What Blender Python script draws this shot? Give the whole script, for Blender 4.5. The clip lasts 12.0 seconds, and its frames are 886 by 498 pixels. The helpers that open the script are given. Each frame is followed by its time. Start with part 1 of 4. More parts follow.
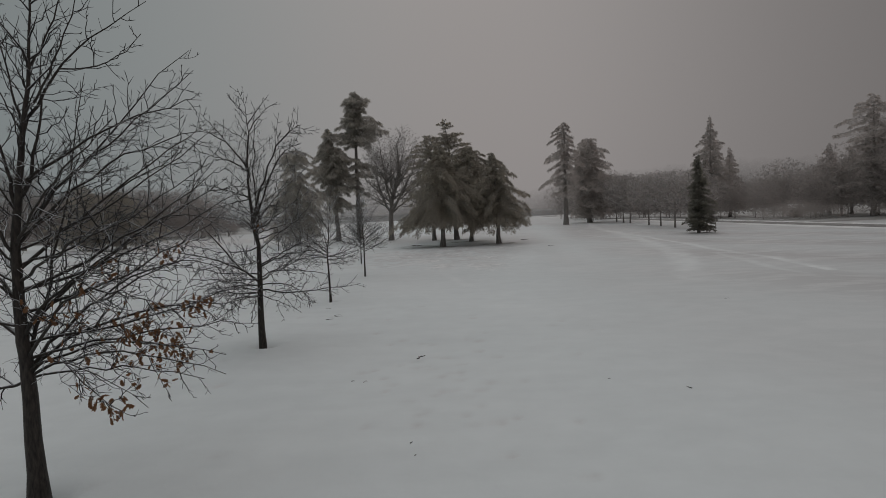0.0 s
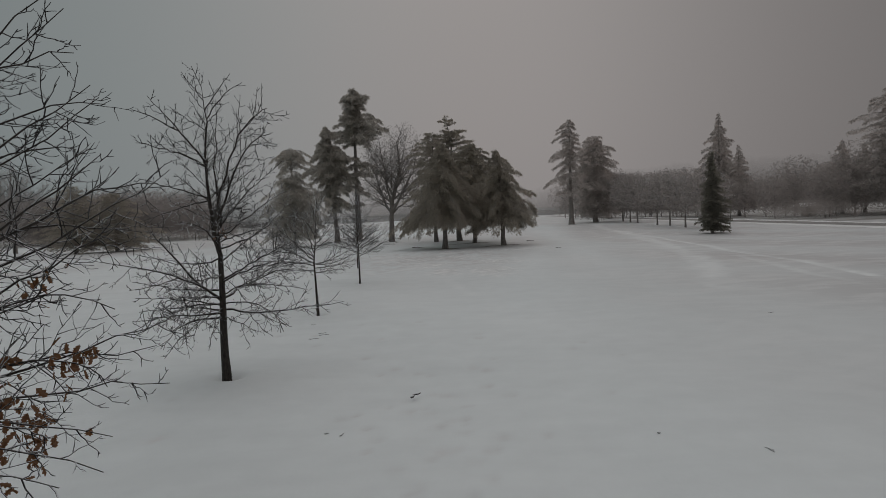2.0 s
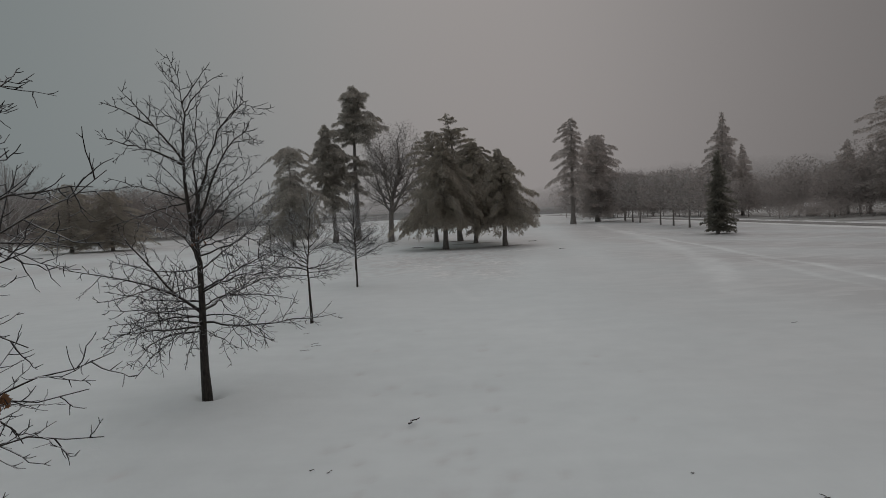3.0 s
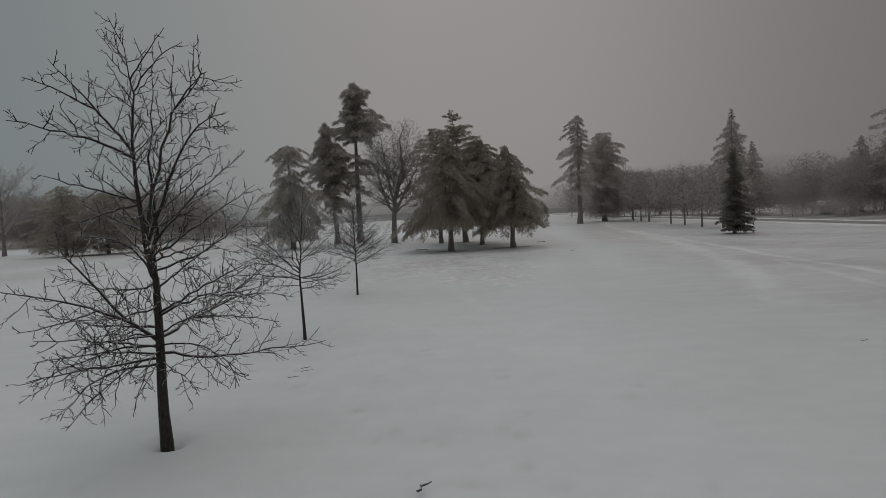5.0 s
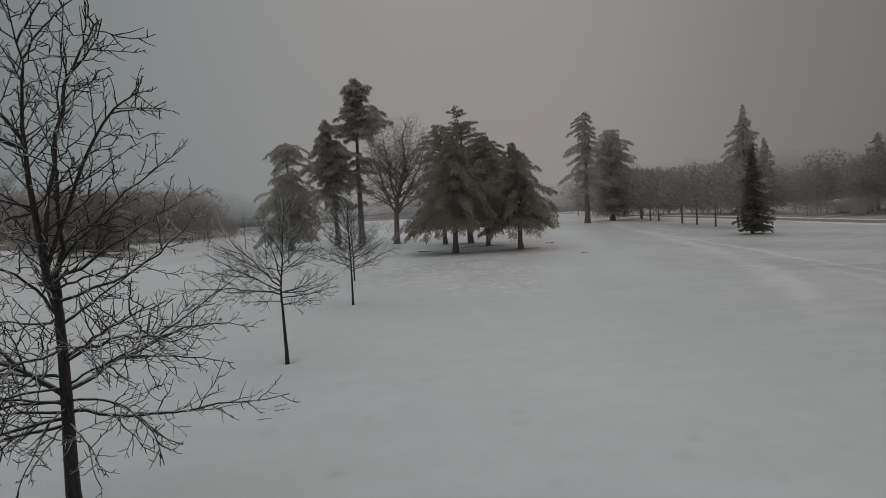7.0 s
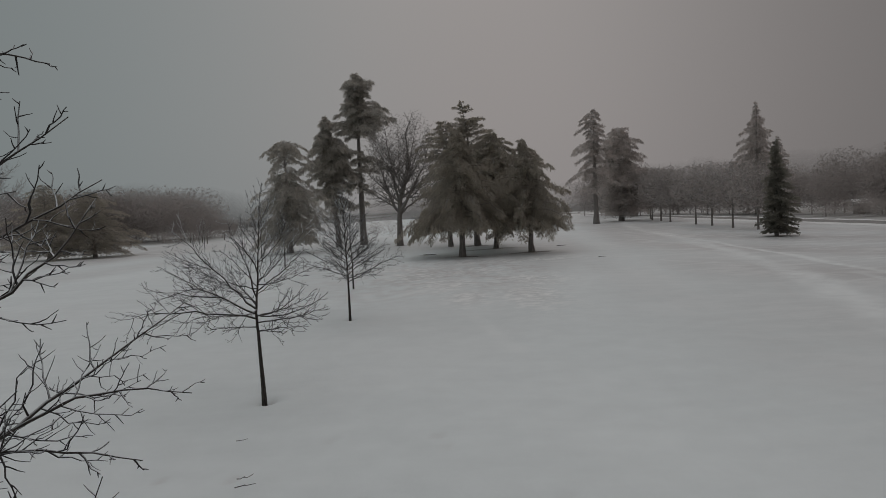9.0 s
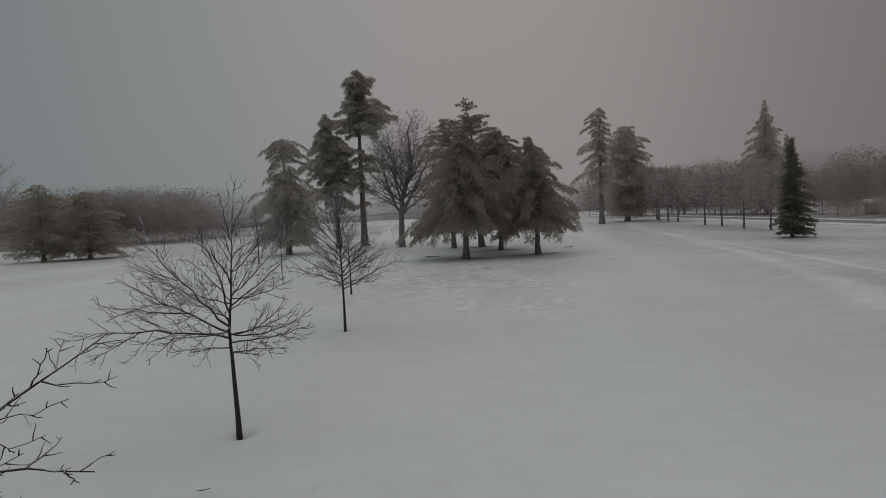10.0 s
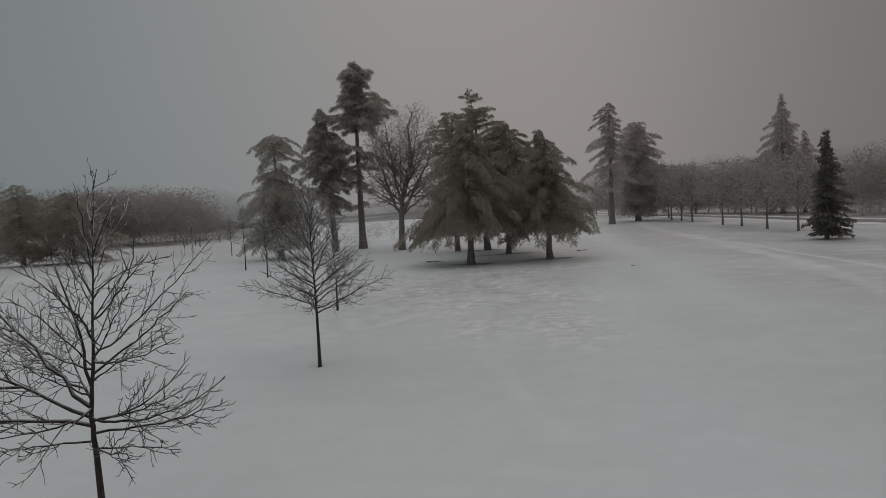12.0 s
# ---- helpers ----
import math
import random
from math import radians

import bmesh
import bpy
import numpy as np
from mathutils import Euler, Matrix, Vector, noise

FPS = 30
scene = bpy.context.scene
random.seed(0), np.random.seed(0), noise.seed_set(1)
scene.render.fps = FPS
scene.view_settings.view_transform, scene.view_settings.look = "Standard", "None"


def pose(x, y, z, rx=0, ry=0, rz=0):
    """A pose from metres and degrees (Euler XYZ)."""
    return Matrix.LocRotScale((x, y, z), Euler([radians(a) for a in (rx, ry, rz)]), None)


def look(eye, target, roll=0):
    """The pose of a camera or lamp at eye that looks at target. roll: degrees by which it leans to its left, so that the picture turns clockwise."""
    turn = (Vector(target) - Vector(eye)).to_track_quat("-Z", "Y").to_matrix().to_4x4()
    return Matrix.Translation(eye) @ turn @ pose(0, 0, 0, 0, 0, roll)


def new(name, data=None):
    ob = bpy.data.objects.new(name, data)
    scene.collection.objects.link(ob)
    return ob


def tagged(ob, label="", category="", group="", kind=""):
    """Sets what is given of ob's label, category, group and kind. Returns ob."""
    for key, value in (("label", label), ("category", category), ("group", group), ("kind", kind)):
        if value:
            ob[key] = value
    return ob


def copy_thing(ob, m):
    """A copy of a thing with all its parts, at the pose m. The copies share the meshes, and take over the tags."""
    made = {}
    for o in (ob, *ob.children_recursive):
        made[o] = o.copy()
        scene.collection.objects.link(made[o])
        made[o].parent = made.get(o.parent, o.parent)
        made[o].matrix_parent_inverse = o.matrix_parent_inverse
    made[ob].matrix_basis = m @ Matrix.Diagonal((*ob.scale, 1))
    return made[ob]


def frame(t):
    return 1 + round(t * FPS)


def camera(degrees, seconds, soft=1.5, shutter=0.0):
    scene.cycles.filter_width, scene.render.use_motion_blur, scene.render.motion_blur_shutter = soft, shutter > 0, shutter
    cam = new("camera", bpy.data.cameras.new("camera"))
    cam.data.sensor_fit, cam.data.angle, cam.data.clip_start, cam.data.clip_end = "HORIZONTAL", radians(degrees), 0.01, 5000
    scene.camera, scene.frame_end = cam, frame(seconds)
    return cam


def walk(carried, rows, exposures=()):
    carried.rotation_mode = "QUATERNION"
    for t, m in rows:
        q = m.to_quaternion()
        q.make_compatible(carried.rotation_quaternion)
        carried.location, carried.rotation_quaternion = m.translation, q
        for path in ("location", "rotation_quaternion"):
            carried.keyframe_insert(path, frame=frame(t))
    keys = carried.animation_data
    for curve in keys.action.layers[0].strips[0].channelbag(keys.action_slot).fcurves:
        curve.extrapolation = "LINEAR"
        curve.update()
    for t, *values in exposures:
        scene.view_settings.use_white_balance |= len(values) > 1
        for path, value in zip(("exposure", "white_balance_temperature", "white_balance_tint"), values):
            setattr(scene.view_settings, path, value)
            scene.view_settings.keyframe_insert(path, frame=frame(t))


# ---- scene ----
cam = camera(71.1, 12.0, soft=0.6)
PATH = [
    (0, (-0.128, 1.027, 3.527), (-0.122, 3.024, 3.409), -2.3),
    (0.5, (-0.127, 1.728, 3.528), (-0.123, 3.725, 3.411), -2.4),
    (1, (-0.101, 2.459, 3.526), (-0.1, 4.456, 3.407), -2.5),
    (1.5, (-0.074, 3.232, 3.556), (-0.074, 5.229, 3.438), -2.4),
    (2, (-0.044, 3.94, 3.607), (-0.047, 5.936, 3.488), -2.5),
    (2.5, (-0.056, 4.595, 3.67), (-0.058, 6.592, 3.549), -2.4),
    (3, (-0.062, 5.205, 3.711), (-0.066, 7.201, 3.588), -2.4),
    (5, (-0.258, 7.734, 3.759), (-0.272, 9.73, 3.636), -2.7),
    (5.5, (-0.319, 8.402, 3.814), (-0.336, 10.398, 3.688), -2.6),
    (6, (-0.317, 9.088, 3.841), (-0.336, 11.084, 3.715), -2.7),
    (6.5, (-0.265, 9.726, 3.87), (-0.287, 11.722, 3.743), -2.7),
    (7, (-0.25, 10.42, 3.888), (-0.278, 12.415, 3.761), -2.8),
    (9, (-0.523, 13.681, 3.985), (-0.561, 15.676, 3.858), -2.8),
    (9.5, (-0.552, 14.627, 3.981), (-0.594, 16.622, 3.854), -2.8),
    (10, (-0.575, 15.613, 4.015), (-0.622, 17.609, 3.888), -2.8),
    (10.5, (-0.587, 16.621, 4.028), (-0.64, 18.616, 3.901), -2.9),
    (11, (-0.539, 17.654, 4.038), (-0.595, 19.649, 3.911), -2.9),
    (11.5, (-0.492, 18.791, 4.075), (-0.552, 20.786, 3.947), -2.9),
    (12, (-0.546, 20.091, 4.095), (-0.606, 22.086, 3.967), -3.0),
]
walk(cam, [(t, look(eye, target, roll)) for t, eye, target, roll in PATH])

# ---- world, sun, exposure ----
world = bpy.data.worlds.new("overcast_sky")
scene.world = world
world.use_nodes = True
wn, wl = world.node_tree.nodes, world.node_tree.links
wn.clear()
w_out = wn.new("ShaderNodeOutputWorld")
w_bg = wn.new("ShaderNodeBackground")
w_sky = wn.new("ShaderNodeTexSky")
w_sky.sky_type = "NISHITA"
w_sky.sun_disc = False
w_sky.sun_elevation = radians(40)
w_sky.sun_rotation = 0.0
w_sky.air_density, w_sky.dust_density, w_sky.ozone_density = 2.0, 8.0, 1.0
w_grey = wn.new("ShaderNodeHueSaturation")
w_grey.inputs["Saturation"].default_value = 0.25
w_grey.inputs["Value"].default_value = 0.30
# fog: a pale grey that is brighter overhead and towards the hidden sun
w_dir = wn.new("ShaderNodeTexCoord")
w_xyz = wn.new("ShaderNodeSeparateXYZ")
wl.new(w_dir.outputs["Generated"], w_xyz.inputs["Vector"])


def w_range(out, a, b, c, d):
    r = wn.new("ShaderNodeMapRange")
    r.interpolation_type = "SMOOTHSTEP"
    for sock, v in zip(("From Min", "From Max", "To Min", "To Max"), (a, b, c, d)):
        r.inputs[sock].default_value = v
    wl.new(w_xyz.outputs[out], r.inputs["Value"])
    return r.outputs["Result"]


def w_math(how, a, b):
    m = wn.new("ShaderNodeMath")
    m.operation = how
    for sock, v in zip(m.inputs, (a, b)):
        if isinstance(v, (int, float)):
            sock.default_value = v
        else:
            wl.new(v, sock)
    return m.outputs["Value"]


w_level = w_math("MAXIMUM", w_range("Z", 0.36, 0.95, 0.0, 1.68), w_math("MULTIPLY", w_range("Y", 0.45, 1.0, 0.66, 0.82), w_math("MULTIPLY", w_range("X", 0.12, 0.70, 1.0, 0.62), w_range("X", -0.66, -0.1, 0.86, 1.0))))
w_tint = wn.new("ShaderNodeMixRGB")
w_tint.inputs["Color1"].default_value = (2.30, 2.60, 2.64, 1)
w_tint.inputs["Color2"].default_value = (2.72, 2.54, 2.50, 1)
wl.new(w_range("X", -0.65, 0.1, 0.0, 1.0), w_tint.inputs["Fac"])
w_mix = wn.new("ShaderNodeMixRGB")
w_mix.inputs["Fac"].default_value = 0.96
w_scale = wn.new("ShaderNodeVectorMath")
w_scale.operation = "SCALE"
wl.new(w_tint.outputs["Color"], w_scale.inputs[0])
wl.new(w_level, w_scale.inputs["Scale"])
w_bg.inputs["Strength"].default_value = 0.118
wl.new(w_sky.outputs["Color"], w_grey.inputs["Color"])
wl.new(w_grey.outputs["Color"], w_mix.inputs["Color1"])
wl.new(w_scale.outputs["Vector"], w_mix.inputs["Color2"])
wl.new(w_mix.outputs["Color"], w_bg.inputs["Color"])
wl.new(w_bg.outputs["Background"], w_out.inputs["Surface"])

sun = new("sun", bpy.data.lights.new("sun", "SUN"))
sun.data.energy, sun.data.angle, sun.data.color = 0.15, radians(60), (1.0, 0.97, 0.93)
sun.matrix_world = look((0, 80, 70), (0, 0, 0))
scene.view_settings.exposure = 0.05


# ---- materials ----
def shader(name):
    m = bpy.data.materials.new(name)
    m.use_nodes = True
    nt = m.node_tree
    return m, nt, nt.nodes["Principled BSDF"]


def add(nt, kind, **values):
    n = nt.nodes.new(kind)
    for key, value in values.items():
        n.inputs[key].default_value = value
    return n


def coords(nt, scale=(1, 1, 1)):
    c = nt.nodes.new("ShaderNodeTexCoord")
    mp = add(nt, "ShaderNodeMapping", Scale=scale)
    nt.links.new(c.outputs["Object"], mp.inputs["Vector"])
    return mp.outputs["Vector"]


def grain(nt, vec, scale, detail=4.0, rough=0.55):
    n = add(nt, "ShaderNodeTexNoise", Scale=scale, Detail=detail, Roughness=rough)
    nt.links.new(vec, n.inputs["Vector"])
    return n.outputs["Fac"]


def ramp(nt, fac, stops):
    r = nt.nodes.new("ShaderNodeValToRGB")
    while len(r.color_ramp.elements) < len(stops):
        r.color_ramp.elements.new(0.5)
    for e, (at, col) in zip(r.color_ramp.elements, stops):
        e.position, e.color = at, (*col, 1)
    nt.links.new(fac, r.inputs["Fac"])
    return r.outputs["Color"]


def blend(nt, fac, a, b, how="MIX"):
    m = nt.nodes.new("ShaderNodeMixRGB")
    m.blend_type = how
    for sock, v in zip(("Fac", "Color1", "Color2"), (fac, a, b)):
        if isinstance(v, (int, float)):
            m.inputs[sock].default_value = v
        elif isinstance(v, tuple):
            m.inputs[sock].default_value = (*v, 1)
        else:
            nt.links.new(v, m.inputs[sock])
    return m.outputs["Color"]


def bump(nt, bsdf, height, strength, distance):
    b = add(nt, "ShaderNodeBump", Strength=strength, Distance=distance)
    nt.links.new(height, b.inputs["Height"])
    nt.links.new(b.outputs["Normal"], bsdf.inputs["Normal"])


def upward(nt, low, high):
    """1 where a surface faces the sky, where ice and snow gather."""
    g = nt.nodes.new("ShaderNodeNewGeometry")
    s = nt.nodes.new("ShaderNodeSeparateXYZ")
    nt.links.new(g.outputs["Normal"], s.inputs["Vector"])
    r = add(nt, "ShaderNodeMapRange", **{"From Min": low, "From Max": high})
    nt.links.new(s.outputs["Z"], r.inputs["Value"])
    return r.outputs["Result"]


def times(nt, a, b):
    m = nt.nodes.new("ShaderNodeMath")
    m.operation = "MULTIPLY"
    for sock, v in zip(m.inputs, (a, b)):
        if isinstance(v, (int, float)):
            sock.default_value = v
        else:
            nt.links.new(v, sock)
    return m.outputs["Value"]


def with_gaps(nt, shader_out, scale, share):
    """Holes between needles or finest twigs, too small to build one by one. share: how much stays solid; scale 0: even
    see-through in place of fog haze.
    """
    holes = nt.nodes.new("ShaderNodeMath")
    holes.operation = "LESS_THAN"
    holes.inputs[1].default_value = share
    if scale:
        nt.links.new(grain(nt, coords(nt), scale, 1.0), holes.inputs[0])
    else:
        holes.operation = "MAXIMUM"
    clear = nt.nodes.new("ShaderNodeBsdfTransparent")
    mix = nt.nodes.new("ShaderNodeMixShader")
    nt.links.new(holes.outputs["Value"], mix.inputs["Fac"])
    nt.links.new(clear.outputs["BSDF"], mix.inputs[1])
    nt.links.new(shader_out, mix.inputs[2])
    nt.links.new(mix.outputs["Shader"], nt.nodes["Material Output"].inputs["Surface"])


def make_bark(name, dark, light, frost, scale=30.0, gaps=None, cover=0.0, icy=4.0, whiten_z=None):
    m, nt, b = shader(name)
    v = coords(nt, (1, 1, 0.25))
    col = ramp(nt, grain(nt, v, scale), [(0.3, dark), (0.7, light)])
    patch = ramp(nt, grain(nt, coords(nt), icy), [(0.34, (0, 0, 0)), (0.54, (1, 1, 1))])
    ice = times(nt, times(nt, upward(nt, cover, cover + 0.5), frost), patch)
    # Beyond the ice, paint upper twigs brighter, like glaze catching the sky.
    if whiten_z:
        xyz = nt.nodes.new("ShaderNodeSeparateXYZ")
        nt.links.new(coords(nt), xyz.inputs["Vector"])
        high = add(nt, "ShaderNodeMapRange", **{"From Min": whiten_z[0], "From Max": whiten_z[1], "To Min": 0.3, "To Max": 1.0})
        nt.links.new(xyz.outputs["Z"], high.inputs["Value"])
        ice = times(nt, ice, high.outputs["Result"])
    nt.links.new(blend(nt, ice, col, (0.72, 0.75, 0.78)), b.inputs["Base Color"])
    b.inputs["Roughness"].default_value = 0.65
    b.inputs["Specular IOR Level"].default_value = 0.0 if gaps else 0.3
    b.inputs["Coat Weight"].default_value = 0.0 if gaps else 0.08
    b.inputs["Coat Roughness"].default_value = 0.25
    bump(nt, b, grain(nt, v, scale * 1.5), 0.6, 0.01)
    if gaps:
        thin = add(nt, "ShaderNodeBsdfTranslucent", Color=(*light, 1))
        both = add(nt, "ShaderNodeMixShader", Fac=0.5)
        nt.links.new(b.outputs["BSDF"], both.inputs[1])
        nt.links.new(thin.outputs["BSDF"], both.inputs[2])
        with_gaps(nt, both.outputs["Shader"], *gaps)
    return m


def make_snow():
    m, nt, b = shader("packed_snow")
    v = coords(nt)
    base = ramp(nt, grain(nt, v, 0.06, 5.0), [(0.35, (0.765, 0.813, 0.828)), (0.7, (0.856, 0.899, 0.914))])
    fine = ramp(nt, grain(nt, v, 1.3, 6.0), [(0.3, (0.95, 0.95, 0.95)), (0.7, (1, 1, 1))])
    col = blend(nt, 1.0, base, fine, "MULTIPLY")
    streak = ramp(nt, grain(nt, coords(nt, (0.22, 0.9, 1)), 1.0, 5.0, 0.6), [(0.35, (0.97, 0.97, 0.972)), (0.62, (1, 1, 1))])
    col = blend(nt, 1.0, col, streak, "MULTIPLY")
    wear = nt.nodes.new("ShaderNodeAttribute")
    wear.attribute_name = "packed"
    glaze_dim = nt.nodes.new("ShaderNodeAttribute")
    glaze_dim.attribute_name = "glazed_dim"
    litter_shade = nt.nodes.new("ShaderNodeAttribute")
    litter_shade.attribute_name = "litter_shade"
    # Grey of icy glaze, also used for painted light falloff and dents.
    col = blend(nt, times(nt, glaze_dim.outputs["Fac"], 0.9), col, (0.53, 0.515, 0.52))
    crust = ramp(nt, grain(nt, coords(nt, (0.35, 0.8, 1)), 0.9, 6.0, 0.65), [(0.47, (0, 0, 0)), (0.60, (1, 1, 1))])
    col = blend(nt, times(nt, times(nt, glaze_dim.outputs["Fac"], 0.5), crust), col, (0.90, 0.91, 0.92))
    col = blend(nt, times(nt, wear.outputs["Fac"], 0.75), col, (0.94, 0.95, 0.955))
    # Dark ground: needle litter, and shade painted around trunks.
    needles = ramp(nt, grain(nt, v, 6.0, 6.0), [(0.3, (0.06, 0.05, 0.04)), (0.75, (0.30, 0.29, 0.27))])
    col = blend(nt, litter_shade.outputs["Fac"], col, needles)
    nt.links.new(col, b.inputs["Base Color"])
    r = add(nt, "ShaderNodeMapRange", **{"To Min": 0.75, "To Max": 0.38})
    nt.links.new(glaze_dim.outputs["Fac"], r.inputs["Value"])
    nt.links.new(r.outputs["Result"], b.inputs["Roughness"])
    b.inputs["Specular IOR Level"].default_value = 0.3
    h = blend(nt, 0.4, grain(nt, v, 2.2, 6.0), grain(nt, v, 14.0, 5.0))
    bump(nt, b, h, 0.25, 0.05)
    return m


def make_needles(name, dark, light, ice, gaps=None):
    m, nt, b = shader(name)
    g = nt.nodes.new("ShaderNodeNewGeometry")
    col = ramp(nt, g.outputs["Random Per Island"], [(0.0, dark), (1.0, light)])
    big = ramp(nt, grain(nt, coords(nt), 0.5, 3.0), [(0.35, (0.88, 0.88, 0.88)), (0.7, (1.06, 1.06, 1.05))])
    col = blend(nt, 1.0, col, big, "MULTIPLY")
    rime = ramp(nt, grain(nt, coords(nt), 1.7, 3.0), [(0.45, (0, 0, 0)), (0.7, (1, 1, 1))])
    col = blend(nt, times(nt, rime, ice), col, (0.55, 0.58, 0.58))
    nt.links.new(col, b.inputs["Base Color"])
    b.inputs["Roughness"].default_value = 0.8
    b.inputs["Specular IOR Level"].default_value = 0.08
    thin = nt.nodes.new("ShaderNodeBsdfTranslucent")
    nt.links.new(col, thin.inputs["Color"])
    both = nt.nodes.new("ShaderNodeMixShader")
    both.inputs["Fac"].default_value = 0.5
    nt.links.new(b.outputs["BSDF"], both.inputs[1])
    nt.links.new(thin.outputs["BSDF"], both.inputs[2])
    nt.links.new(both.outputs["Shader"], nt.nodes["Material Output"].inputs["Surface"])
    if gaps:
        with_gaps(nt, both.outputs["Shader"], *gaps)
    return m


def make_plain(name, a, c, scale, rough):
    m, nt, b = shader(name)
    v = coords(nt)
    nt.links.new(ramp(nt, grain(nt, v, scale), [(0.3, a), (0.7, c)]), b.inputs["Base Color"])
    b.inputs["Roughness"].default_value = rough
    bump(nt, b, grain(nt, v, scale * 3), 0.3, 0.01)
    return m


SNOW = make_snow()
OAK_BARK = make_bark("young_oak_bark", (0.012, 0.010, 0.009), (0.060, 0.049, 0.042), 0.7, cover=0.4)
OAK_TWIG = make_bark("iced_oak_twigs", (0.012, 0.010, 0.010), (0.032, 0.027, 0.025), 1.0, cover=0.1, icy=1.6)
ICED_TWIG = make_bark("iced_twigs_whiter_aloft", (0.014, 0.012, 0.011), (0.04, 0.034, 0.031), 1.0, cover=-0.3, icy=2.5, whiten_z=(1.6, 3.2))
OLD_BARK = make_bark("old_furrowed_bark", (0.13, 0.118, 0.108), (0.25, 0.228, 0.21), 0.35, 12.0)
# Frosted twigs whose base colour is also paled in place of haze.
WOOD_TWIG = make_bark("frosted_hazed_woodland_twigs", (0.26, 0.24, 0.23), (0.40, 0.375, 0.36), 0.6, 3.0)
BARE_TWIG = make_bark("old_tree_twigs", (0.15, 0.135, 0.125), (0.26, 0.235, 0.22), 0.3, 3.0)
# Lane and woods twigs: fog haze painted in as a paler colour.
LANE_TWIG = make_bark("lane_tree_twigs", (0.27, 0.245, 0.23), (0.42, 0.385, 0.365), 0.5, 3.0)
WOOD_FINE = make_bark("hazed_woodland_fine_twigs", (0.40, 0.365, 0.35), (0.54, 0.495, 0.475), 0.0, 3.0, (0, 0.5))
TWIG_MASS = make_bark("hazed_fine_twig_tangle", (0.39, 0.36, 0.345), (0.45, 0.415, 0.40), 0.0, 1.5, (0, 0.45))
# Fog haze is put into these needle colours, far paler than bare foliage.
NEEDLES = make_needles("hazed_conifer_needles", (0.405, 0.37, 0.32), (0.46, 0.42, 0.36), 0.03, (30.0, 0.50))
# The next two are also evenly see-through, to imitate thicker haze.
HAZED = make_needles("hazed_pine_needles", (0.51, 0.485, 0.445), (0.57, 0.54, 0.495), 0.06, (0, 0.5))
FAR_HAZED = make_needles("far_hazed_needles", (0.60, 0.555, 0.53), (0.66, 0.61, 0.585), 0.05, (0, 0.48))
DARK_NEEDLES = make_needles("dark_spruce_needles", (0.25, 0.24, 0.205), (0.30, 0.285, 0.245), 0.05, (26.0, 0.60))
DEAD_LEAF = make_needles("dry_oak_leaves", (0.035, 0.022, 0.016), (0.34, 0.17, 0.085), 0.05)
ROOF_SNOW = make_plain("roof_snow", (0.78, 0.79, 0.8), (0.88, 0.88, 0.88), 2.0, 0.7)
SIDING = make_plain("weathered_siding", (0.24, 0.225, 0.21), (0.33, 0.31, 0.295), 6.0, 0.8)
ASPHALT = make_plain("wet_asphalt", (0.16, 0.155, 0.152), (0.32, 0.31, 0.305), 0.8, 0.5)
GREY_WOOD = make_plain("weathered_wood", (0.08, 0.07, 0.06), (0.16, 0.14, 0.12), 9.0, 0.8)


def make_distance():
    """Woods so far off that the fog swallows their upper edge."""
    m, nt, b = shader("distant_woods_in_fog")
    v = coords(nt)
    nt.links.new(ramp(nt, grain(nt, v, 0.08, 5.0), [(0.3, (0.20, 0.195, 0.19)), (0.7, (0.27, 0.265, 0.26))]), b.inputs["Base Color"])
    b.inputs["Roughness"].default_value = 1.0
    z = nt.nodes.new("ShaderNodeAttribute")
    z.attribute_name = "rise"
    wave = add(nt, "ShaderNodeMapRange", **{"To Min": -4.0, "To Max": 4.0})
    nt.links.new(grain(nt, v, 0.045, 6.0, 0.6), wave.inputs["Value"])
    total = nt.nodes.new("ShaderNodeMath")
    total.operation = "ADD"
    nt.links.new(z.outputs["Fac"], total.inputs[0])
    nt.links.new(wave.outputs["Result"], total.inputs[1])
    # Fog haze is painted in: alpha fades with height.
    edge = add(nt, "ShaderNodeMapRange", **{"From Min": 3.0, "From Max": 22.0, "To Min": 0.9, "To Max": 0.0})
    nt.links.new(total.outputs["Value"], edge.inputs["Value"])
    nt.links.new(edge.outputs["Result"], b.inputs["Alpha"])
    return m


DISTANCE = make_distance()


# ---- mesh helpers ----
def mesh_of(name, verts, faces, material, smooth=True):
    me = bpy.data.meshes.new(name)
    me.from_pydata(verts, [], faces)
    me.materials.append(material)
    if smooth:
        me.polygons.foreach_set("use_smooth", [True] * len(me.polygons))
    me.update()
    return me


def mesh_quads(name, V, F, material, smooth=True):
    """The same for large arrays of four-sided faces."""
    me = bpy.data.meshes.new(name)
    me.vertices.add(len(V))
    me.vertices.foreach_set("co", np.asarray(V, np.float32).ravel())
    me.loops.add(F.size)
    me.loops.foreach_set("vertex_index", F.astype(np.int32).ravel())
    me.polygons.add(len(F))
    me.polygons.foreach_set("loop_start", np.arange(0, F.size, 4, dtype=np.int32))
    me.polygons.foreach_set("loop_total", np.full(len(F), 4, np.int32))
    me.polygons.foreach_set("use_smooth", np.full(len(F), smooth))
    me.materials.append(material)
    me.update(calc_edges=True)
    return me


def part(name, verts, faces, material, parent, label="", smooth=True):
    ob = new(name, mesh_of(name, verts, faces, material, smooth))
    ob.parent = parent
    return tagged(ob, label)


def base(name, x, y, z, label, category, group=""):
    ob = new(name)
    ob.location = (x, y, z)
    return tagged(ob, label, category, group)


